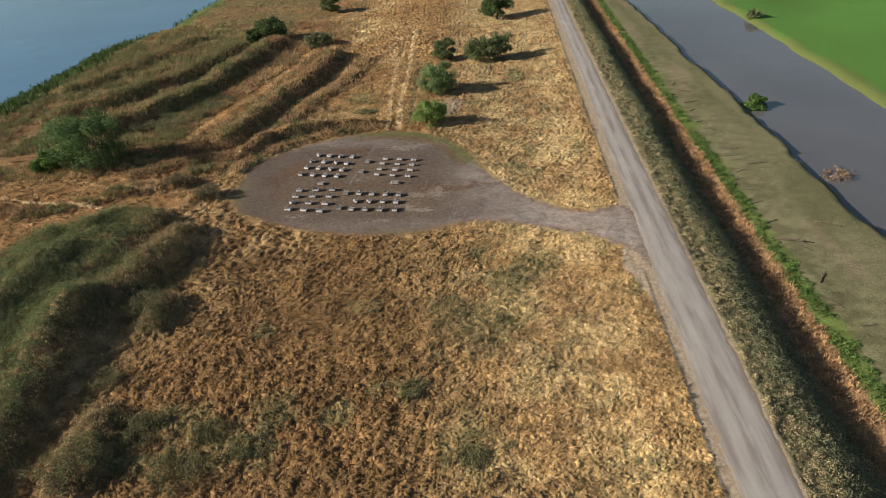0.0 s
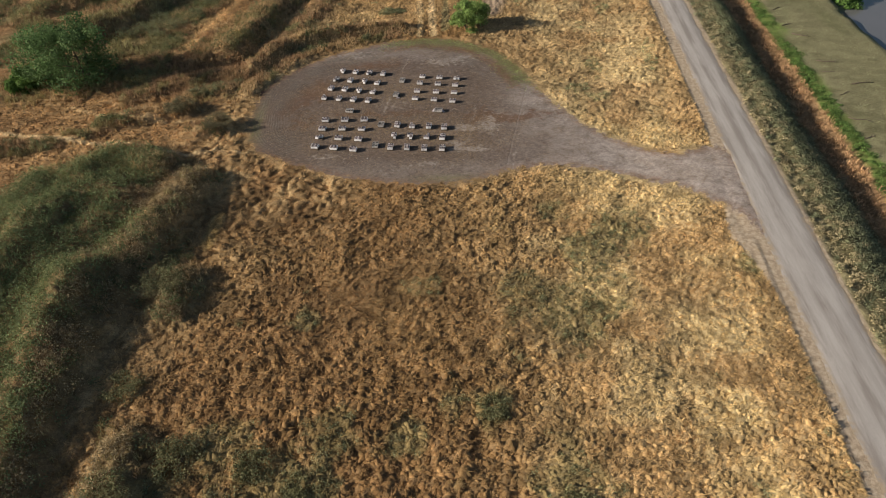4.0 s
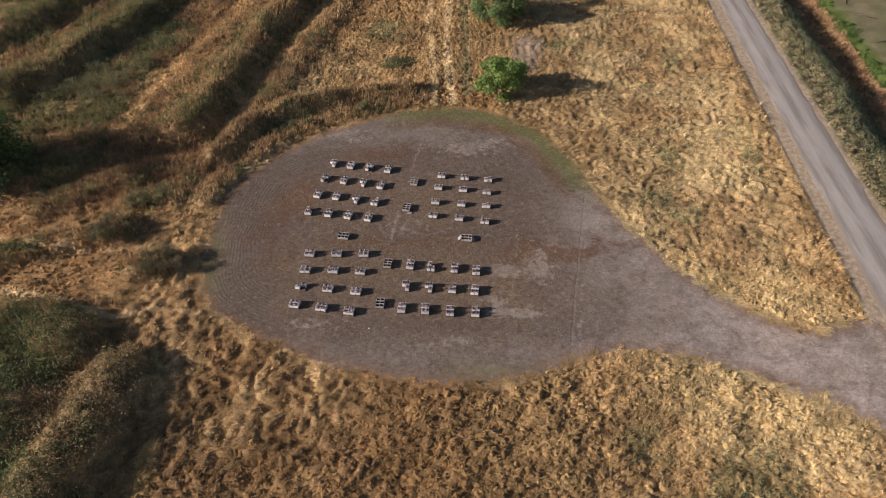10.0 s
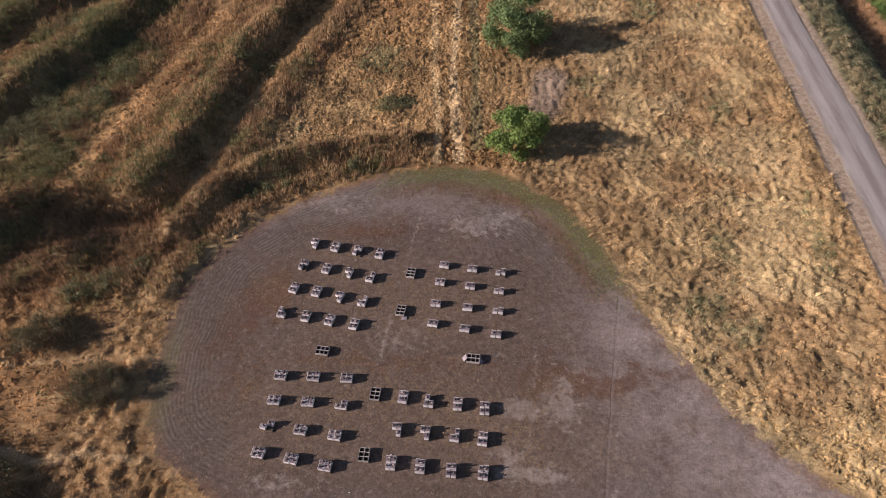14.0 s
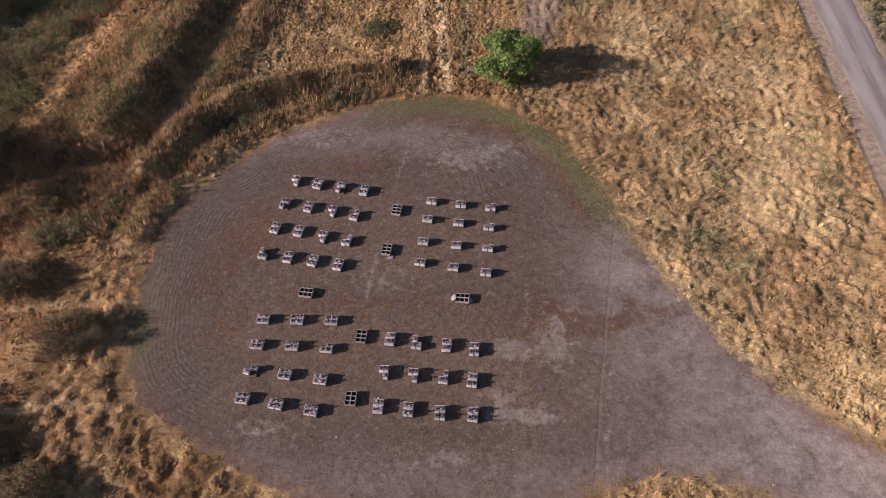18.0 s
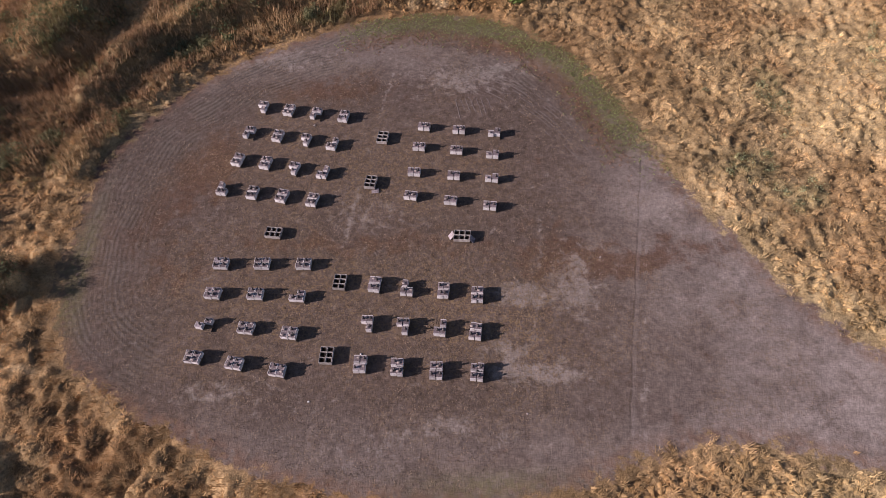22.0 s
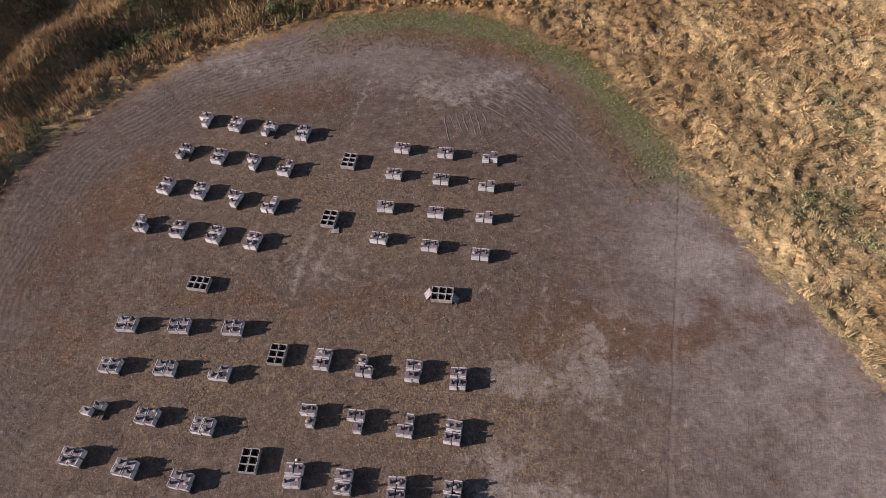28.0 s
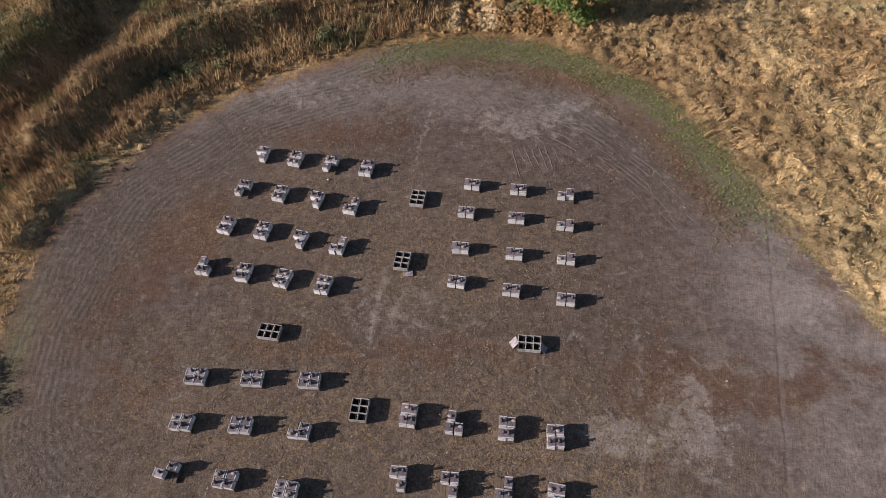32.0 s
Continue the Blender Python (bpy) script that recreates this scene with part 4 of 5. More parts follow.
for area, dens, blades, size in (((-22, 46, -68, 50), 3.0, 11, 1.0), ((-62, -22, -60, 60), 1.0, 11, 1.4), ((-22, 45, 50, 75), 1.8, 11, 1.4), ((-62, -22, -76, -60), 0.8, 12, 2.3), ((-84, 48, 75, 190), 0.7, 12, 2.5), ((-84, -62, 0, 75), 0.7, 12, 2.4), ((-62, -22, 60, 75), 0.8, 12, 2.3)):
    x, y = scatter(*area, dens, open_field)
    g = tufts("dry_grass", x, y, zone_tint(x, y, None), blades, 0.19 * size, 0.1 * size, 0.034 * size, 0.24 * size, flow_at(x, y) + rng.normal(0, 0.6, len(x)), plain=True, swing=0.7)
    tagged(g, "matted golden-brown dry grass lying in tangled clumps", "dry grass", kind="stuff")
x, y = scatter(-22, 46, -68, 50, 1.5, lambda x, y: open_field(x, y) * (1 - 0.5 * tussocky(x, y)))
clump = lattice(np.floor((x + 0.4 * np.sin(y * 1.7)) / 0.9), np.floor((y + 0.4 * np.sin(x * 1.9)) / 0.9), 5)[:, None]
g = tufts("grass_tussocks", x, y, zone_tint(x, y, None) * (0.85 + 0.35 * clump), 13, 0.3, 0.26, 0.036, 0.13, flow_at(x, y) + rng.normal(0, 0.5, len(x)), plain=True, swing=0.55)
tagged(g, "upstanding tussocks of dry tan grass", "dry grass", kind="stuff")
x, y = scatter(18, 46, -62, 34, 3.0, lambda x, y: open_field(x, y) * sstep(fbm(x, y, 5, 99) + 0.25 * blob(x, y, 34, -40, 12, 16), 0.5, 0.66))
g = tufts("swept_straw", x, y, zone_tint(x, y, None) * 1.15, 7, 0.36, 0.15, 0.017, 0.18, flow_at(x, y) + rng.normal(0, 0.5, len(x)), swing=0.25)
tagged(g, "long pale straw swept flat in wisps", "dry grass", kind="stuff")
x, y = scatter(-20, 38, -18, 25, 26, lambda x, y: sstep(inside_of(x, y, PAD), 0.3, 1.0) * sstep(fbm(x, y, 2.5, 87) + 0.25 * blob(x, y, 0, 0, 13, 10) - 0.2 * sstep(x, 14, 20), 0.42, 0.66))
tone = np.where(rng.random((len(x), 1)) < 0.35, np.array([(0.1, 0.075, 0.055)]), np.array([(0.27, 0.2, 0.145)])) * rng.uniform(0.6, 1.25, (len(x), 1))
tagged(tufts("stubble", x, y, tone, 5, 0.11, 0.045, 0.03, 0.12, None, 0.4, 0.0, plain=True), "short tan stubble trodden into the bare dirt", "stubble", kind="stuff")
x, y = scatter(-4, 26, 4, 27, 36, lambda x, y: sstep(inside_of(x, y, PAD), -0.6, 0.2) * sstep(-inside_of(x, y, PAD), -4.8, -2.4) * sstep(fbm(x, y, 1.8, 89), 0.2, 0.54) * sstep(x, -4, 2) * sstep(y, 4, 10))
red = rng.random((len(x), 1)) < 0.1 + 0.65 * sstep(inside_of(x, y, PAD), 1.6, 2.8)[:, None]
tone = np.where(red, np.array([(0.33, 0.2, 0.13)]), np.array([(0.29, 0.32, 0.13)])) * rng.uniform(0.6, 1.25, (len(x), 1))
r = rng.uniform(0.07, 0.14, len(x))
tagged(shrubs("rim_plants", x, y, r, r * 0.8, tone, 12, 0.036), "low olive-green and reddish plants along the clearing's rim", "plants", kind="stuff")
x, y = scatter(62, 79, -112, 190, 1.3, lambda x, y: sstep(x - road_mid(y), 18, 19.5) * sstep(-x, -77.5, -76.5) * sstep(fbm(x * 1.6, y * 0.4, 6, 79), 0.3, 0.6))
tagged(tufts("flat_grass", x, y, zone_tint(x, y, None) * 0.95, 7, 0.35, 0.12, 0.06, 0.4, None, 0.3, plain=True), "thin grey-green grass on the river flat", "grass", kind="stuff")
# earth ridges and clods pushed up by turning tyres
def ridge(co, qd, pts, wide, high):
    i0 = len(co)
    pts = np.array(pts)
    way = np.gradient(pts, axis=0)
    way /= np.linalg.norm(way, axis=1, keepdims=True)
    hz = ground_z(pts[:, 0], pts[:, 1])
    for k, ((px, py), (dx, dy), h) in enumerate(zip(pts, way, hz)):
        top = high * rng.uniform(0.4, 1.2) * (0.15 if k in (0, len(pts) - 1) else 1)
        co += [(px + dy * wide, py - dx * wide, h), (px, py, h + 0.015 + top), (px - dy * wide, py + dx * wide, h)]
    for k in range(len(pts) - 1):
        for e in (0, 1):
            j0 = i0 + k * 3 + e
            qd.append((j0, j0 + 1, j0 + 4, j0 + 3))


co, qd = [], []
for k in range(7):
    x0, ln = 7.2 + k * 0.42 + rng.normal(0, 0.05), rng.uniform(1.2, 2.5)
    ridge(co, qd, [(x0 + 0.07 * f + rng.normal(0, 0.02), 13.9 - ln * f / 6) for f in range(7)], 0.06, 0.02)
swath = rounded([(7.6, 17.0), (11, 15), (14, 11.8), (16.4, 8.2), (19, 4.6)], False, 12)
turn_way = np.gradient(swath, axis=0)
turn_way /= np.linalg.norm(turn_way, axis=1, keepdims=True)
side = np.stack([turn_way[:, 1], -turn_way[:, 0]], 1)
for k in range(9):
    for n in range(3):
        a = int(rng.integers(0, len(swath) - 12))
        ridge(co, qd, (swath + side * (k * 0.27 - 1.1))[a : a + int(rng.integers(4, 9))], 0.06, 0.016)
tagged(solid("tyre_ridges", np.array(co), np.array(qd), M_RIDGE), "small parallel ridges of dirt pushed up by tyres", "tyre marks", kind="stuff")
x, y = scatter(6.2, 12.5, 12.8, 16.4, 14, lambda x, y: 0.9 * np.clip(blob(x, y, 8, 14.8, 1.6, 0.8) + 0.5 * blob(x, y, 10.5, 13.6, 1.6, 1.0), 0, 1))
r = rng.uniform(0.03, 0.085, len(x))
hz = ground_z(x, y)
ring_at = np.arange(5) * 2 * np.pi / 5
co = np.stack([np.stack([x + r * 1.25 * np.cos(a + r * 90), y + r * np.sin(a + r * 90), hz - 0.01], 1) for a in ring_at] + [np.stack([x + 0.2 * r, y, hz + r * 0.8], 1)], 1)
fan = np.array([(k, (k + 1) % 5, 5) for k in range(5)])
tagged(solid("dirt_clods", co.reshape(-1, 3), np.zeros((0, 4), int), M_RIDGE, tris=(np.arange(len(x))[:, None, None] * 6 + fan).reshape(-1, 3)), "crumbled clods of dark dirt", "dirt clods", kind="stuff")

def clumps(x, y, tint, radius, high):
    """Lodged tussocks as low uneven domes that lean with the flow, in ONE mesh."""
    n, k = len(x), 9
    r = radius * rng.uniform(0.6, 1.4, n)
    h = high * rng.uniform(0.5, 1.5, n)
    z = ground_z(x, y)
    head = flow_at(x, y) + rng.normal(0, 0.5, n)
    fx, fy = np.cos(head), np.sin(head)
    a = np.arange(k) * 2 * np.pi / k + rng.uniform(0, 6.28, (n, 1))
    rr = r[:, None] * rng.uniform(0.7, 1.3, (n, k))
    u, v = np.cos(a) * rr * 1.35, np.sin(a) * rr * 0.8
    bx, by = x[:, None] + u * fx[:, None] - v * fy[:, None], y[:, None] + u * fy[:, None] + v * fx[:, None]
    co = np.empty((n, k + 1, 3))
    co[:, :k, 0], co[:, :k, 1], co[:, :k, 2] = bx, by, z[:, None] - 0.1
    co[:, k] = np.stack([x - fx * r * 0.3, y - fy * r * 0.3, z + h], -1)
    fan = np.array([(i, (i + 1) % k, k) for i in range(k)])
    tris = (np.arange(n)[:, None, None] * (k + 1) + fan).reshape(-1, 3)
    t = (tint * rng.uniform(0.86, 1.14, (n, 1)))[:, None, :] * rng.uniform(0.72, 1.22, (n, k + 1, 1))
    return solid("grass_clumps", co.reshape(-1, 3), np.zeros((0, 4), int), M_MAT, {"tint": t.reshape(-1, 3)}, smooth=True, tris=tris)


for area, dens, radius, high in (((-22, 46, -68, -4), 7.0, 0.22, 0.15), ((-22, 46, -4, 50), 9.0, 0.22, 0.15), ((-22, 46, -114, -68), 1.6, 0.42, 0.24), ((-62, -22, -20, 60), 4.0, 0.3, 0.2), ((-22, 46, 50, 80), 3.2, 0.3, 0.22), ((-84, 48, 80, 190), 0.8, 0.6, 0.35)):
    x, y = scatter(*area, dens, lambda x, y: open_field(x, y) * (1 - 0.97 * np.clip(1.3 * tussocky(x, y), 0, 1)) * sstep(-inside_of(x, y, PAD), 0.5, 1.3))
    fine = 1 - 0.35 * blob(x, y, 3, -35, 10, 6) + 0.25 * sstep(-y, 40, 50) - 0.35 * blob(x, y, 33, -42, 8, 15) - 0.42 * sstep(y, -12, 2) * sstep(x, 8, 16) - 0.25 * sstep(-x, 14, 20)
    tint = zone_tint(x, y, None) * np.array([(0.97, 0.92, 0.83)])
    tagged(clumps(x, y, tint, radius * fine, high * fine), "matted tussocks of golden-brown dry grass", "dry grass", kind="stuff")
    if radius < 0.4 and area[3] != 50:
        g = tufts("draped_grass", x, y, tint * 1.12, 4, radius * 1.5, 0.1, radius * 0.2, radius * 0.5, flow_at(x, y), 0.2, high * fine * 0.62, plain=True, swing=1.3)
        tagged(g, "loose straw draped over matted tussocks", "dry grass", kind="stuff")
x, y = scatter(-40, 6, -30, 8, 9, lambda x, y: open_field(x, y) * np.clip(1.4 * tussocky(x, y), 0, 1))
g = tufts("soft_tussock_grass", x, y, zone_tint(x, y, None) * np.array([(1.0, 0.94, 0.84)]), 12, 0.2, 0.1, 0.03, 0.2, flow_at(x, y), 0.3, plain=True, swing=0.6)
tagged(g, "fine golden grass on soft rounded tussocks", "dry grass", kind="stuff")

# weeds and brush on the banks
def brush_tint(x, y, seed):
    f, g = fbm(x, y, 6, seed)[:, None], fbm(x, y, 3.5, seed + 5)[:, None]
    west = sstep(-x, 34, 40)[:, None]
    south = sstep(-y, 8, 12)[:, None]
    green = np.maximum(west, 0.75 * south)
    lo, hi, leaf = np.array([(0.38, 0.235, 0.145)]), np.array([(0.58, 0.4, 0.23)]), np.array([(0.24, 0.225, 0.11)])
    c = np.where(f > 0.52, hi, lo)
    c = np.where(g > 0.7 - 0.28 * green, leaf * (0.8 + 0.6 * f), c)
    return c


for area, dens, size in (((-45, 3, -14, 62), 6.0, 1.0), ((-84, -45, -14, 62), 2.2, 1.4), ((-84, 3, 62, 130), 1.8, 1.6), ((-60, 3, -74, -14), 1.3, 1.0)):
    x, y = scatter(*area, dens, lambda x, y: np.clip(shrubby(x, y) * 1.3, 0, 1) * sstep(-inside_of(x, y, PAD), 0.3, 1.3))
    g = tufts("bank_weeds", x, y, brush_tint(x, y, 91) * 0.65 + zone_tint(x, y, None) * 0.4, 14, 0.22 * size, 0.38 * size, 0.05 * size, 0.24 * size, None, 0.6, plain=True)
    tagged(g, "tall feathery brown and olive weeds on the banks", "weeds", kind="stuff")
x, y = scatter(-84, 0, -112, 120, 0.6, lambda x, y: shrubby(x, y) * sstep(fbm(x, y, 8, 95) + 0.24 * sstep(-x, 34, 40) + 0.14 * sstep(-y, 8, 12), 0.56, 0.7) * sstep(-inside_of(x, y, PAD), 0.8, 1.6))
r = rng.uniform(0.6, 1.25, len(x))
tagged(shrubs("bank_brush", x, y, r, r * 1.15, np.array([(0.14, 0.16, 0.08)]) * rng.uniform(0.75, 1.35, (len(x), 1)), 72, 0.105), "dense dark green brush on the banks", "brush", kind="stuff")
# soft rounded brush over the southern mound
x, y = scatter(-58, -16, -104, -8, 0.8, lambda x, y: sstep(shrubby(x, y), 0.35, 0.7) * sstep(ground_z(x, y), 0.5, 0.9))
r = rng.uniform(0.8, 1.7, len(x))
tone = np.where((-x + 9 * (fbm(x, y, 5, 73) - 0.5))[:, None] > 27.5, np.array([(0.18, 0.21, 0.1)]), np.array([(0.265, 0.205, 0.125)])) * rng.uniform(0.75, 1.3, (len(x), 1))
tagged(shrubs("mound_brush", x, y, r, r * 0.65, tone, 150, 0.09), "soft rounded olive and brown brush over a long mound", "brush", kind="stuff")
x, y = scatter(-18, 45, -64, 80, 1.2, lambda x, y: open_field(x, y) * weedy(x, y) * 0.9)
r = rng.uniform(0.3, 0.65, len(x))
tagged(shrubs("field_weeds", x, y, r, r * 0.6, np.array([(0.22, 0.23, 0.13)]) * (1 + 0.4 * sstep(y, -14, -6))[:, None] * rng.uniform(0.75, 1.25, (len(x), 1)), 80, 0.055), "low grey-green weeds scattered in the dry grass", "weeds", kind="stuff")
x, y = scatter(41, 66, -112, 170, 1.7, lambda x, y: sstep(x - road_mid(y), 2.7, 3.4) * sstep(-(x - road_mid(y)), -11.6, -10))
far = sstep(x - road_mid(y) + rng.normal(0, 1.2, len(x)), 4.5, 6.5)
r = rng.uniform(0.32, 0.6, len(x)) + 0.35 * far
pick = rng.random((len(x), 1)) < (0.86 - 0.8 * far)[:, None]
tagged(shrubs("levee_brush", x, y, r, r * 0.95, np.where(pick, np.array([(0.42, 0.345, 0.21)]), np.array([(0.23, 0.235, 0.14)])) * rng.uniform(0.75, 1.25, (len(x), 1)), 62, 0.078), "straw and grey-green brush down the road bank", "brush", kind="stuff")
x, y = scatter(57, 72, -112, 190, 1.6, lambda x, y: sstep(x - road_mid(y), 15.2, 15.8) * sstep(-(x - road_mid(y)), -18.2, -17) * sstep(fbm(x, y, 5, 97), 0.22, 0.5))
r = rng.uniform(0.4, 0.8, len(x))
tagged(shrubs("green_strip", x, y, r, r * 0.6, np.array([(0.12, 0.19, 0.055)]) * rng.uniform(0.7, 1.3, (len(x), 1)), 60, 0.1), "strip of bright green growth beside the ditch", "plants", kind="stuff")
x, y = scatter(53, 70, -112, 190, 2.0, lambda x, y: sstep(x - road_mid(y), 11.2, 12) * sstep(-(x - road_mid(y)), -15.8, -15))
tagged(tufts("ditch_grass", x, y, np.array([(0.44, 0.27, 0.15)]) * rng.uniform(0.6, 1.3, (len(x), 1)), 9, 0.45, 0.4, 0.07, 0.35, None, 0.4), "orange-brown dry grass along the ditch", "dry grass", kind="stuff")
x, y = scatter(-100, -82, 30, 200, 0.5, lambda x, y: sstep(-x, 82, 88) * sstep(ground_z(x, y), -2.5, -1.9))
tagged(tufts("shore_reeds", x, y, np.array([(0.07, 0.11, 0.035)]) * rng.uniform(0.7, 1.3, (len(x), 1)), 9, 0.5, 1.2, 0.14, 0.7, None, 0.6), "green reeds along the lake shore", "reeds", kind="stuff")


def tree(x, y, wide, tall, label, tint, leaf=0.2, stems=1, seed=0, name="tree", category="tree", count=4600, low=0.15):
    """A tapered trunk with limbs and an uneven crown of leaf clumps with gaps."""
    gen = np.random.default_rng(seed + 100)
    e = new(name)
    z = float(ground_z(np.array([x]), np.array([y]))[0]) - 0.1
    e.matrix_world = pose(x, y, z)
    hubs = []
    bm = bmesh.new()
    for s in range(stems):
        a = gen.uniform(0, 6.28)
        foot = Vector((math.cos(a), math.sin(a), 0)) * (0.12 * wide * (stems > 1))
        top = foot * 2.0 + Vector((gen.normal(0, 0.05) * wide, gen.normal(0, 0.05) * wide, tall * 0.72))
        r0 = 0.035 * tall / math.sqrt(stems)
        tube(bm, [foot, foot.lerp(top, 0.4) + Vector((gen.normal(0, 0.1), gen.normal(0, 0.1), 0)), top], [r0, r0 * 0.7, r0 * 0.2])
        for k in range(max(4, 8 // stems)):
            f = gen.uniform(0.15, 0.75)
            b = foot.lerp(top, f)
            ang, out = gen.uniform(0, 6.28), gen.uniform(0.25, 0.46) * wide
            tip = Vector((math.cos(ang) * out + b.x * 0.5, math.sin(ang) * out + b.y * 0.5, min(tall * 0.9, b.z + gen.uniform(0.05, 0.3) * tall)))
            tube(bm, [b, b.lerp(tip, 0.5) + Vector((0, 0, 0.05 * tall)), tip], [r0 * 0.5, r0 * 0.32, r0 * 0.1], 5)
            hubs.append(tip)
    part("trunk", bm, M_BARK, e, "brown forked trunk and limbs", True)
    n = 26
    ang, rad, zz = gen.uniform(0, 6.28, n), np.sqrt(gen.random(n)) * wide * 0.4, gen.uniform(low, 0.88, n)
    rad *= np.clip(1.35 - np.abs(zz - 0.45) * 1.5, 0.35, 1)
    cen = np.vstack([np.stack([rad * np.cos(ang), rad * np.sin(ang), zz * tall], 1), np.array([tuple(h) for h in hubs])])
    size = gen.uniform(0.11, 0.2, len(cen)) * wide
    pick = gen.integers(0, len(cen), count)
    d = gen.normal(0, 1, (count, 3))
    d /= np.linalg.norm(d, axis=1, keepdims=True)
    c = cen[pick] + d * (size[pick] * gen.random(count) ** 0.4)[:, None] * np.array([1, 1, 0.75])
    c[:, 2] = np.clip(c[:, 2], low * tall * 0.5, tall)
    shade = np.array([tint]) * (gen.uniform(0.8, 1.25, len(cen))[pick] * gen.uniform(0.75, 1.25, count))[:, None]
    crown = leaf_cards("crown", c, d + gen.normal(0, 0.6, d.shape), leaf, shade)
    crown.parent = e
    return tagged(e, label, category, "trees by the track" if category == "tree" else "")


for k, (bx, by, bw, bh) in enumerate(((-15.8, 20.4, 2.6, 1.1), (-14.2, 21.2, 2.0, 0.9), (-5.2, 24.8, 1.6, 0.7), (-2.6, 35.8, 3.4, 0.4), (-0.6, 36.6, 2.2, 0.35), (-26, 8.6, 3.2, 0.8), (-28.9, 7.4, 3.0, 0.8), (-24, 11, 2.4, 0.7),
                                       (-43.5, 31, 5.0, 1.6), (-46.4, 32.2, 4.2, 1.5), (-41, 33.6, 4.0, 1.3), (-45, 36, 4.6, 1.6), (-49, 30.5, 4.0, 1.6), (-39, 38, 3.6, 1.2), (-37.5, 44, 3.6, 1.2))):
    tree(bx, by, bw, bh, "lush green weeds among the dry banks", (0.2, 0.2, 0.11), 0.085, 6, 70 + k, name="bush", category="bush", count=1500, low=0.02)
GREEN, OLIVE = (0.1, 0.17, 0.045), (0.12, 0.15, 0.065)
tree(-50.2, 13.4, 14, 10.4, "large dense dark green tree by the banks", (0.105, 0.165, 0.065), 0.2, 4, 1, count=13000, low=0.06)
tree(-58.0, 11.6, 5.5, 4.2, "small bright green tree beside the large one", GREEN, 0.22, 2, 2, low=0.08)
tree(-40.0, 106, 9.5, 7.5, "dark green tree casting a long shadow", (0.085, 0.12, 0.05), 0.3, 3, 3, low=0.1)
tree(-44.5, 104, 5, 4.5, "smaller green tree beside a larger one", (0.085, 0.12, 0.05), 0.26, 2, 23, low=0.08)
tree(-28.5, 144, 7, 6, "far green tree near the lake", OLIVE, 0.3, 2, 4)
tree(12.3, 27.8, 6.6, 5.4, "young bright green tree at the clearing's rim", (0.2, 0.28, 0.09), 0.15, 3, 5, low=0.05, count=9500)
tree(12.8, 48.2, 8.6, 7.0, "green tree beside the overgrown track", (0.17, 0.235, 0.105), 0.17, 2, 6, low=0.08, count=11000)
tree(14.0, 76.5, 6.4, 5.6, "green tree on the dry slope", OLIVE, 0.22, 2, 7)
tree(22.4, 73.5, 6.6, 5.8, "green tree of a pair on the slope", OLIVE, 0.22, 2, 8)
tree(26.7, 75, 8.6, 7.0, "grey-green spreading tree near the road", (0.13, 0.15, 0.075), 0.27, 3, 9)
tree(28.5, 122, 10.0, 8.4, "dark green tree beside the road", (0.08, 0.12, 0.045), 0.34, 3, 10)
tree(81.4, 40.0, 5.6, 4.2, "green bush-like tree on the river bank", GREEN, 0.24, 3, 11, low=0.05)
tree(81.0, 15, 2.8, 2.0, "small green bush at the water's edge", GREEN, 0.18, 3, 12, name="bush", category="bush", count=900, low=0.05)
tree(82.0, 4.5, 6.0, 2.6, "dead brown bush lying at the water's edge", (0.26, 0.18, 0.13), 0.18, 5, 13, name="bush", category="bush", count=1500, low=0.02)
tree(-24, 97, 8, 3.6, "wide grey-green bush on the bank", (0.17, 0.18, 0.1), 0.28, 5, 14, name="bush", category="bush", low=0.03)
# dark leaves added to stand for the shaded east side of a grass hump
tree(-22.9, -2.4, 4.0, 0.6, "rounded dark olive brush standing in for a grass hump's shaded side", (0.17, 0.145, 0.09), 0.05, 6, 15, name="bush", category="bush", count=9000, low=0.02)
# olive brush, its dark tint also standing for the ridge's shaded east end
tree(-30.0, 2.4, 4.2, 0.9, "dark olive brush on the bank, coloured for its shaded end too", (0.17, 0.15, 0.09), 0.07, 6, 16, name="bush", category="bush", low=0.02)
tree(109, 118, 5, 2.4, "low bush on the far river bank", OLIVE, 0.3, 3, 17, name="bush", category="bush", count=900, low=0.05)

for k, (bx, by, bw, bh) in enumerate(((-16.6, -58.5, 4.5, 2.0), (-6.7, -59, 4, 1.8), (-5.6, -54.2, 2.6, 1.2), (-12.2, -53.7, 3.2, 1.5), (-1.5, -56, 2.4, 1.1), (-19.6, -34.2, 4.0, 1.7), (-19.4, -46.5, 3.0, 1.4), (-20.5, -29.5, 2.6, 1.1), (13.9, -48.9, 2.2, 0.9), (20.1, -57.8, 2.4, 1.0))):
    tree(bx, by, bw * 1.35, bh * 0.75, "low grey-green bush in the dry grass", (0.19, 0.18, 0.095), 0.085, 5, 40 + k, name="bush", category="bush", count=2600, low=0.02)

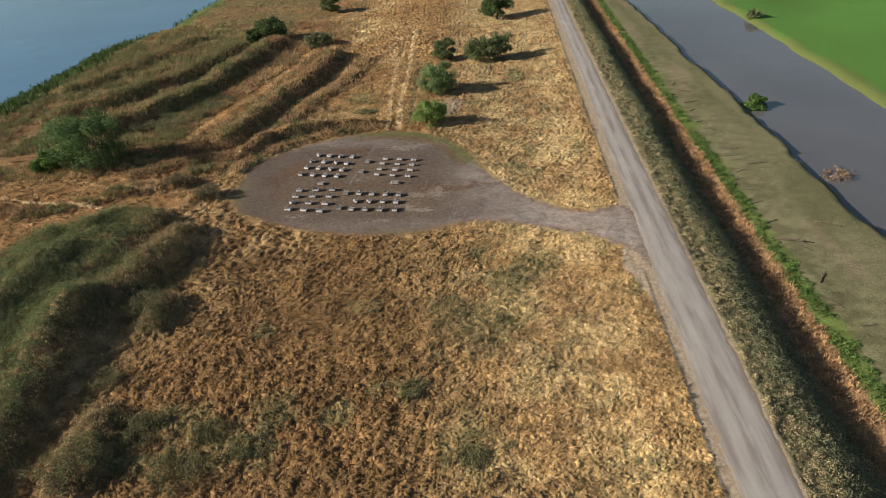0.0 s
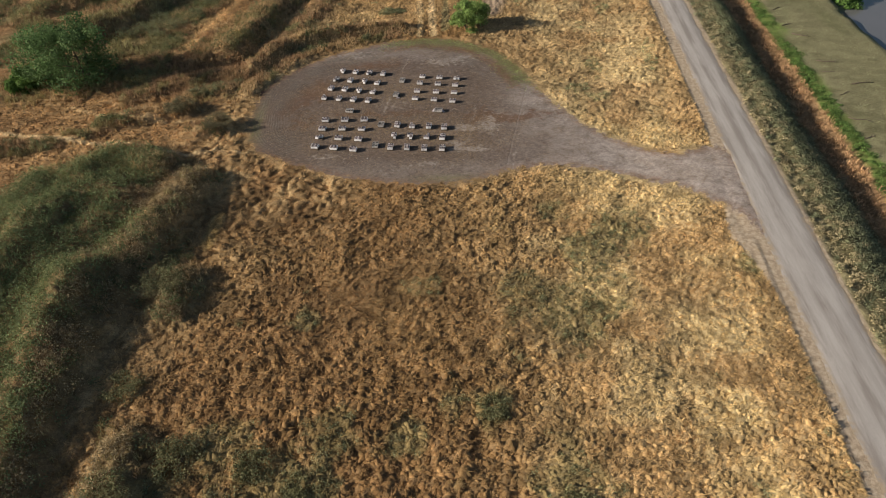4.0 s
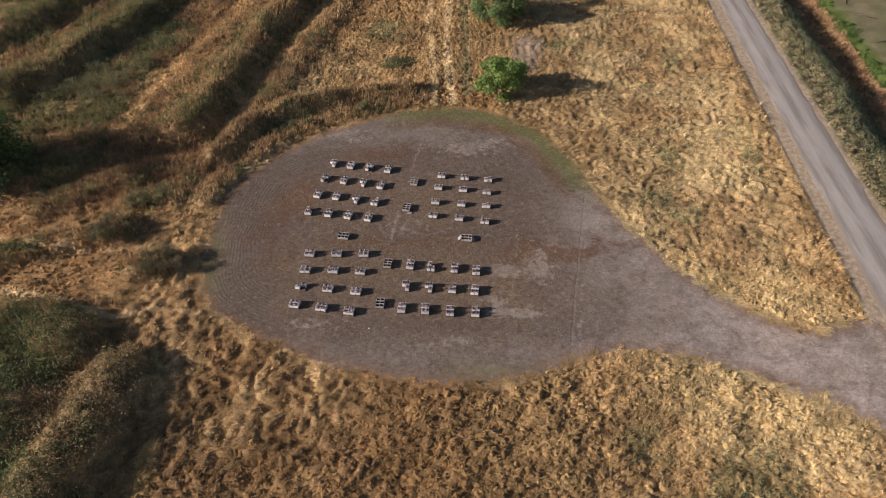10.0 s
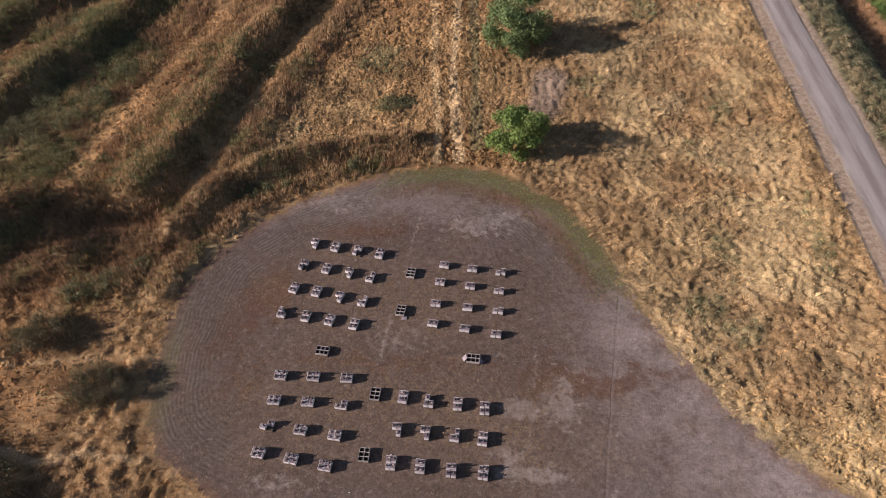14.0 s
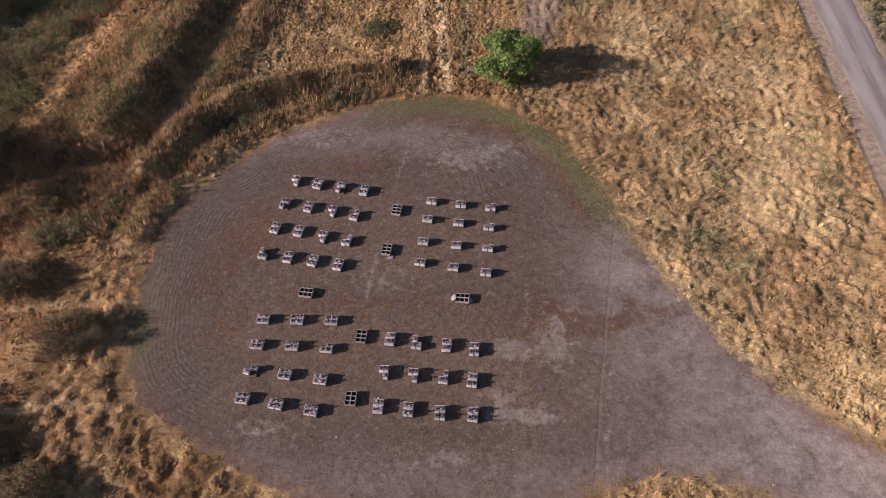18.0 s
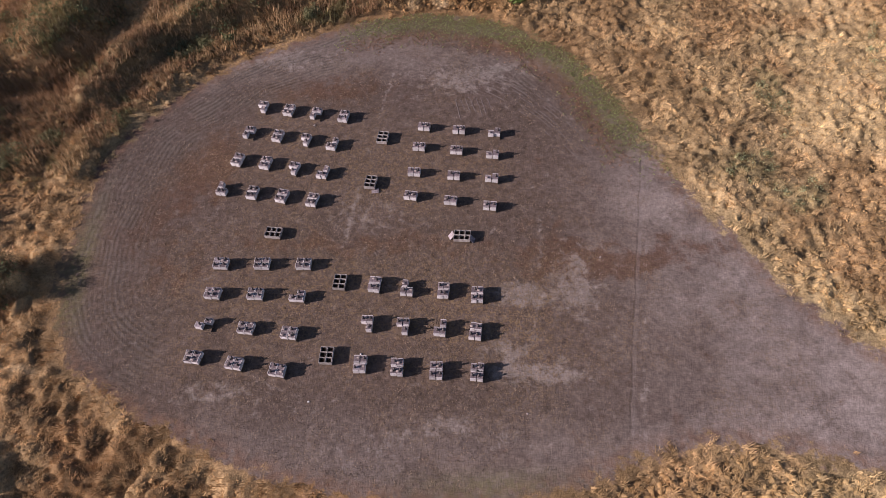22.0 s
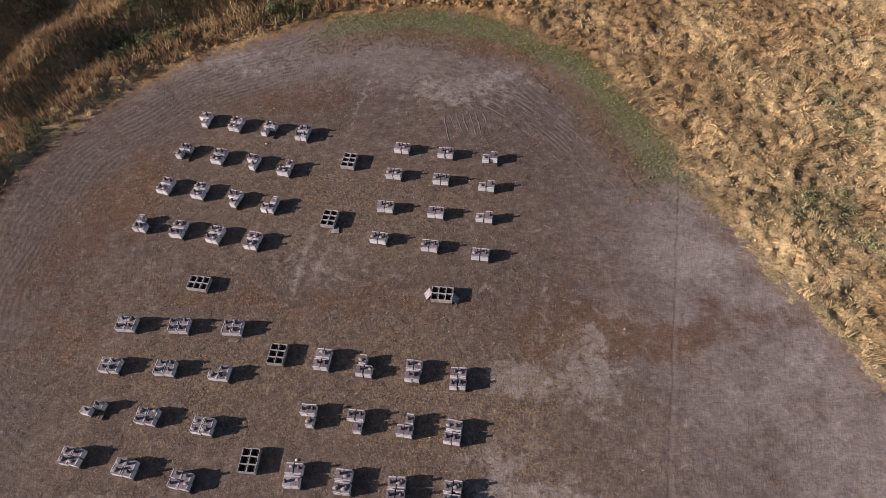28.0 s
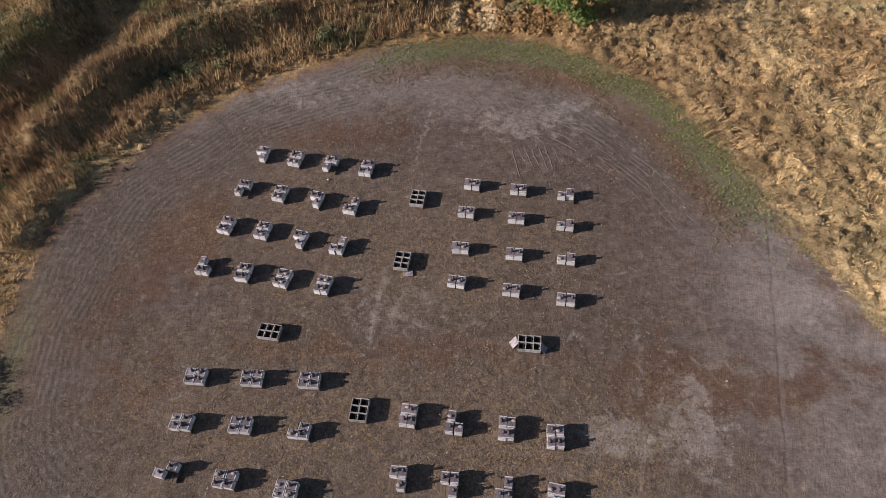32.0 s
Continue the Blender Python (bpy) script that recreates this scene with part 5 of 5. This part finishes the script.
# logs on the river flat, twigs and stones in the clearing
def log(name, x, y, turn, length, thick, label, forks=2, mat=None):
    gen = np.random.default_rng(int(abs(x * 7 + y)))
    z = float(ground_z(np.array([x]), np.array([y]))[0])
    pts = [Vector((length * (f - 0.5), gen.normal(0, length * 0.03), thick * 0.8)) for f in (0, 0.35, 0.7, 1)]
    bm = tube(bmesh.new(), pts, [thick, thick * 0.85, thick * 0.6, thick * 0.25])
    for k in range(forks):
        b = pts[1].lerp(pts[3], gen.uniform(0.1, 0.8))
        tip = b + Vector((length * gen.uniform(0.1, 0.25), length * gen.choice((-1, 1)) * gen.uniform(0.1, 0.22), length * gen.uniform(0.02, 0.12)))
        tube(bm, [b, b.lerp(tip, 0.5), tip], [thick * 0.45, thick * 0.35, thick * 0.12], 5)
    ob = part(name, bm, mat or M_BARK, None, label, True)
    ob.matrix_world = pose(x, y, z, 0, 0, turn)
    return tagged(ob, category="log" if length > 1.5 else "twig")


log("fallen_log", 65.4, -17.5, -20, 5.0, 0.16, "bleached fallen log on the river flat", 3)
log("fallen_log", 70, 9, 5, 3.2, 0.1, "fallen branch on the grey-green flat", 2)
log("fallen_log", 72, -13, -35, 3.4, 0.1, "fallen branch near the river bank", 3)
drift = np.random.default_rng(5)
for k in range(16):
    dy = -38 + k * 6.2 + drift.uniform(-2, 2)
    log("fallen_branch", float(road_mid(dy)) + drift.uniform(18.6, 21.5), dy, drift.uniform(-60, 60), drift.uniform(1.6, 3.2), drift.uniform(0.06, 0.11), "dark driftwood branch beside the green strip", int(drift.integers(2, 5)))
log("twig", 3.9, 21.7, -40, 1.0, 0.03, "dead branching twig among rim plants", 4)
log("twig", 13.7, 16.0, -50, 1.1, 0.035, "dry twig on the clearing's rim", 3)
log("twig", 8.5, -10.1, 15, 0.5, 0.03, "dark twig beside the last pallet", 2)
log("twig", 9.3, -9.9, -25, 0.45, 0.025, "short dark twig on bare dirt", 1)
for x, y, s in ((1.6, -7.7, 0.07), (16.5, -1.2, 0.055), (-3.5, 11.6, 0.08), (11.2, -11.5, 0.06), (-1.2, -10.6, 0.06)):
    bm = bmesh.new()
    bmesh.ops.create_icosphere(bm, subdivisions=2, radius=s, matrix=Matrix.Diagonal((1.2, 0.9, 0.7, 1)))
    for v in bm.verts:
        v.co += noise.noise_vector(v.co * 11 + Vector((x, y, 0))) * s * 0.3
    st = part("stone", bm, M_PAINT if s < 0.075 and x < 5 else M_STONE, None, "small pale stone on bare dirt", True)
    st.location = (x, y, float(ground_z(np.array([x]), np.array([y]))[0]) + s * 0.45)
    tagged(st, category="stone")
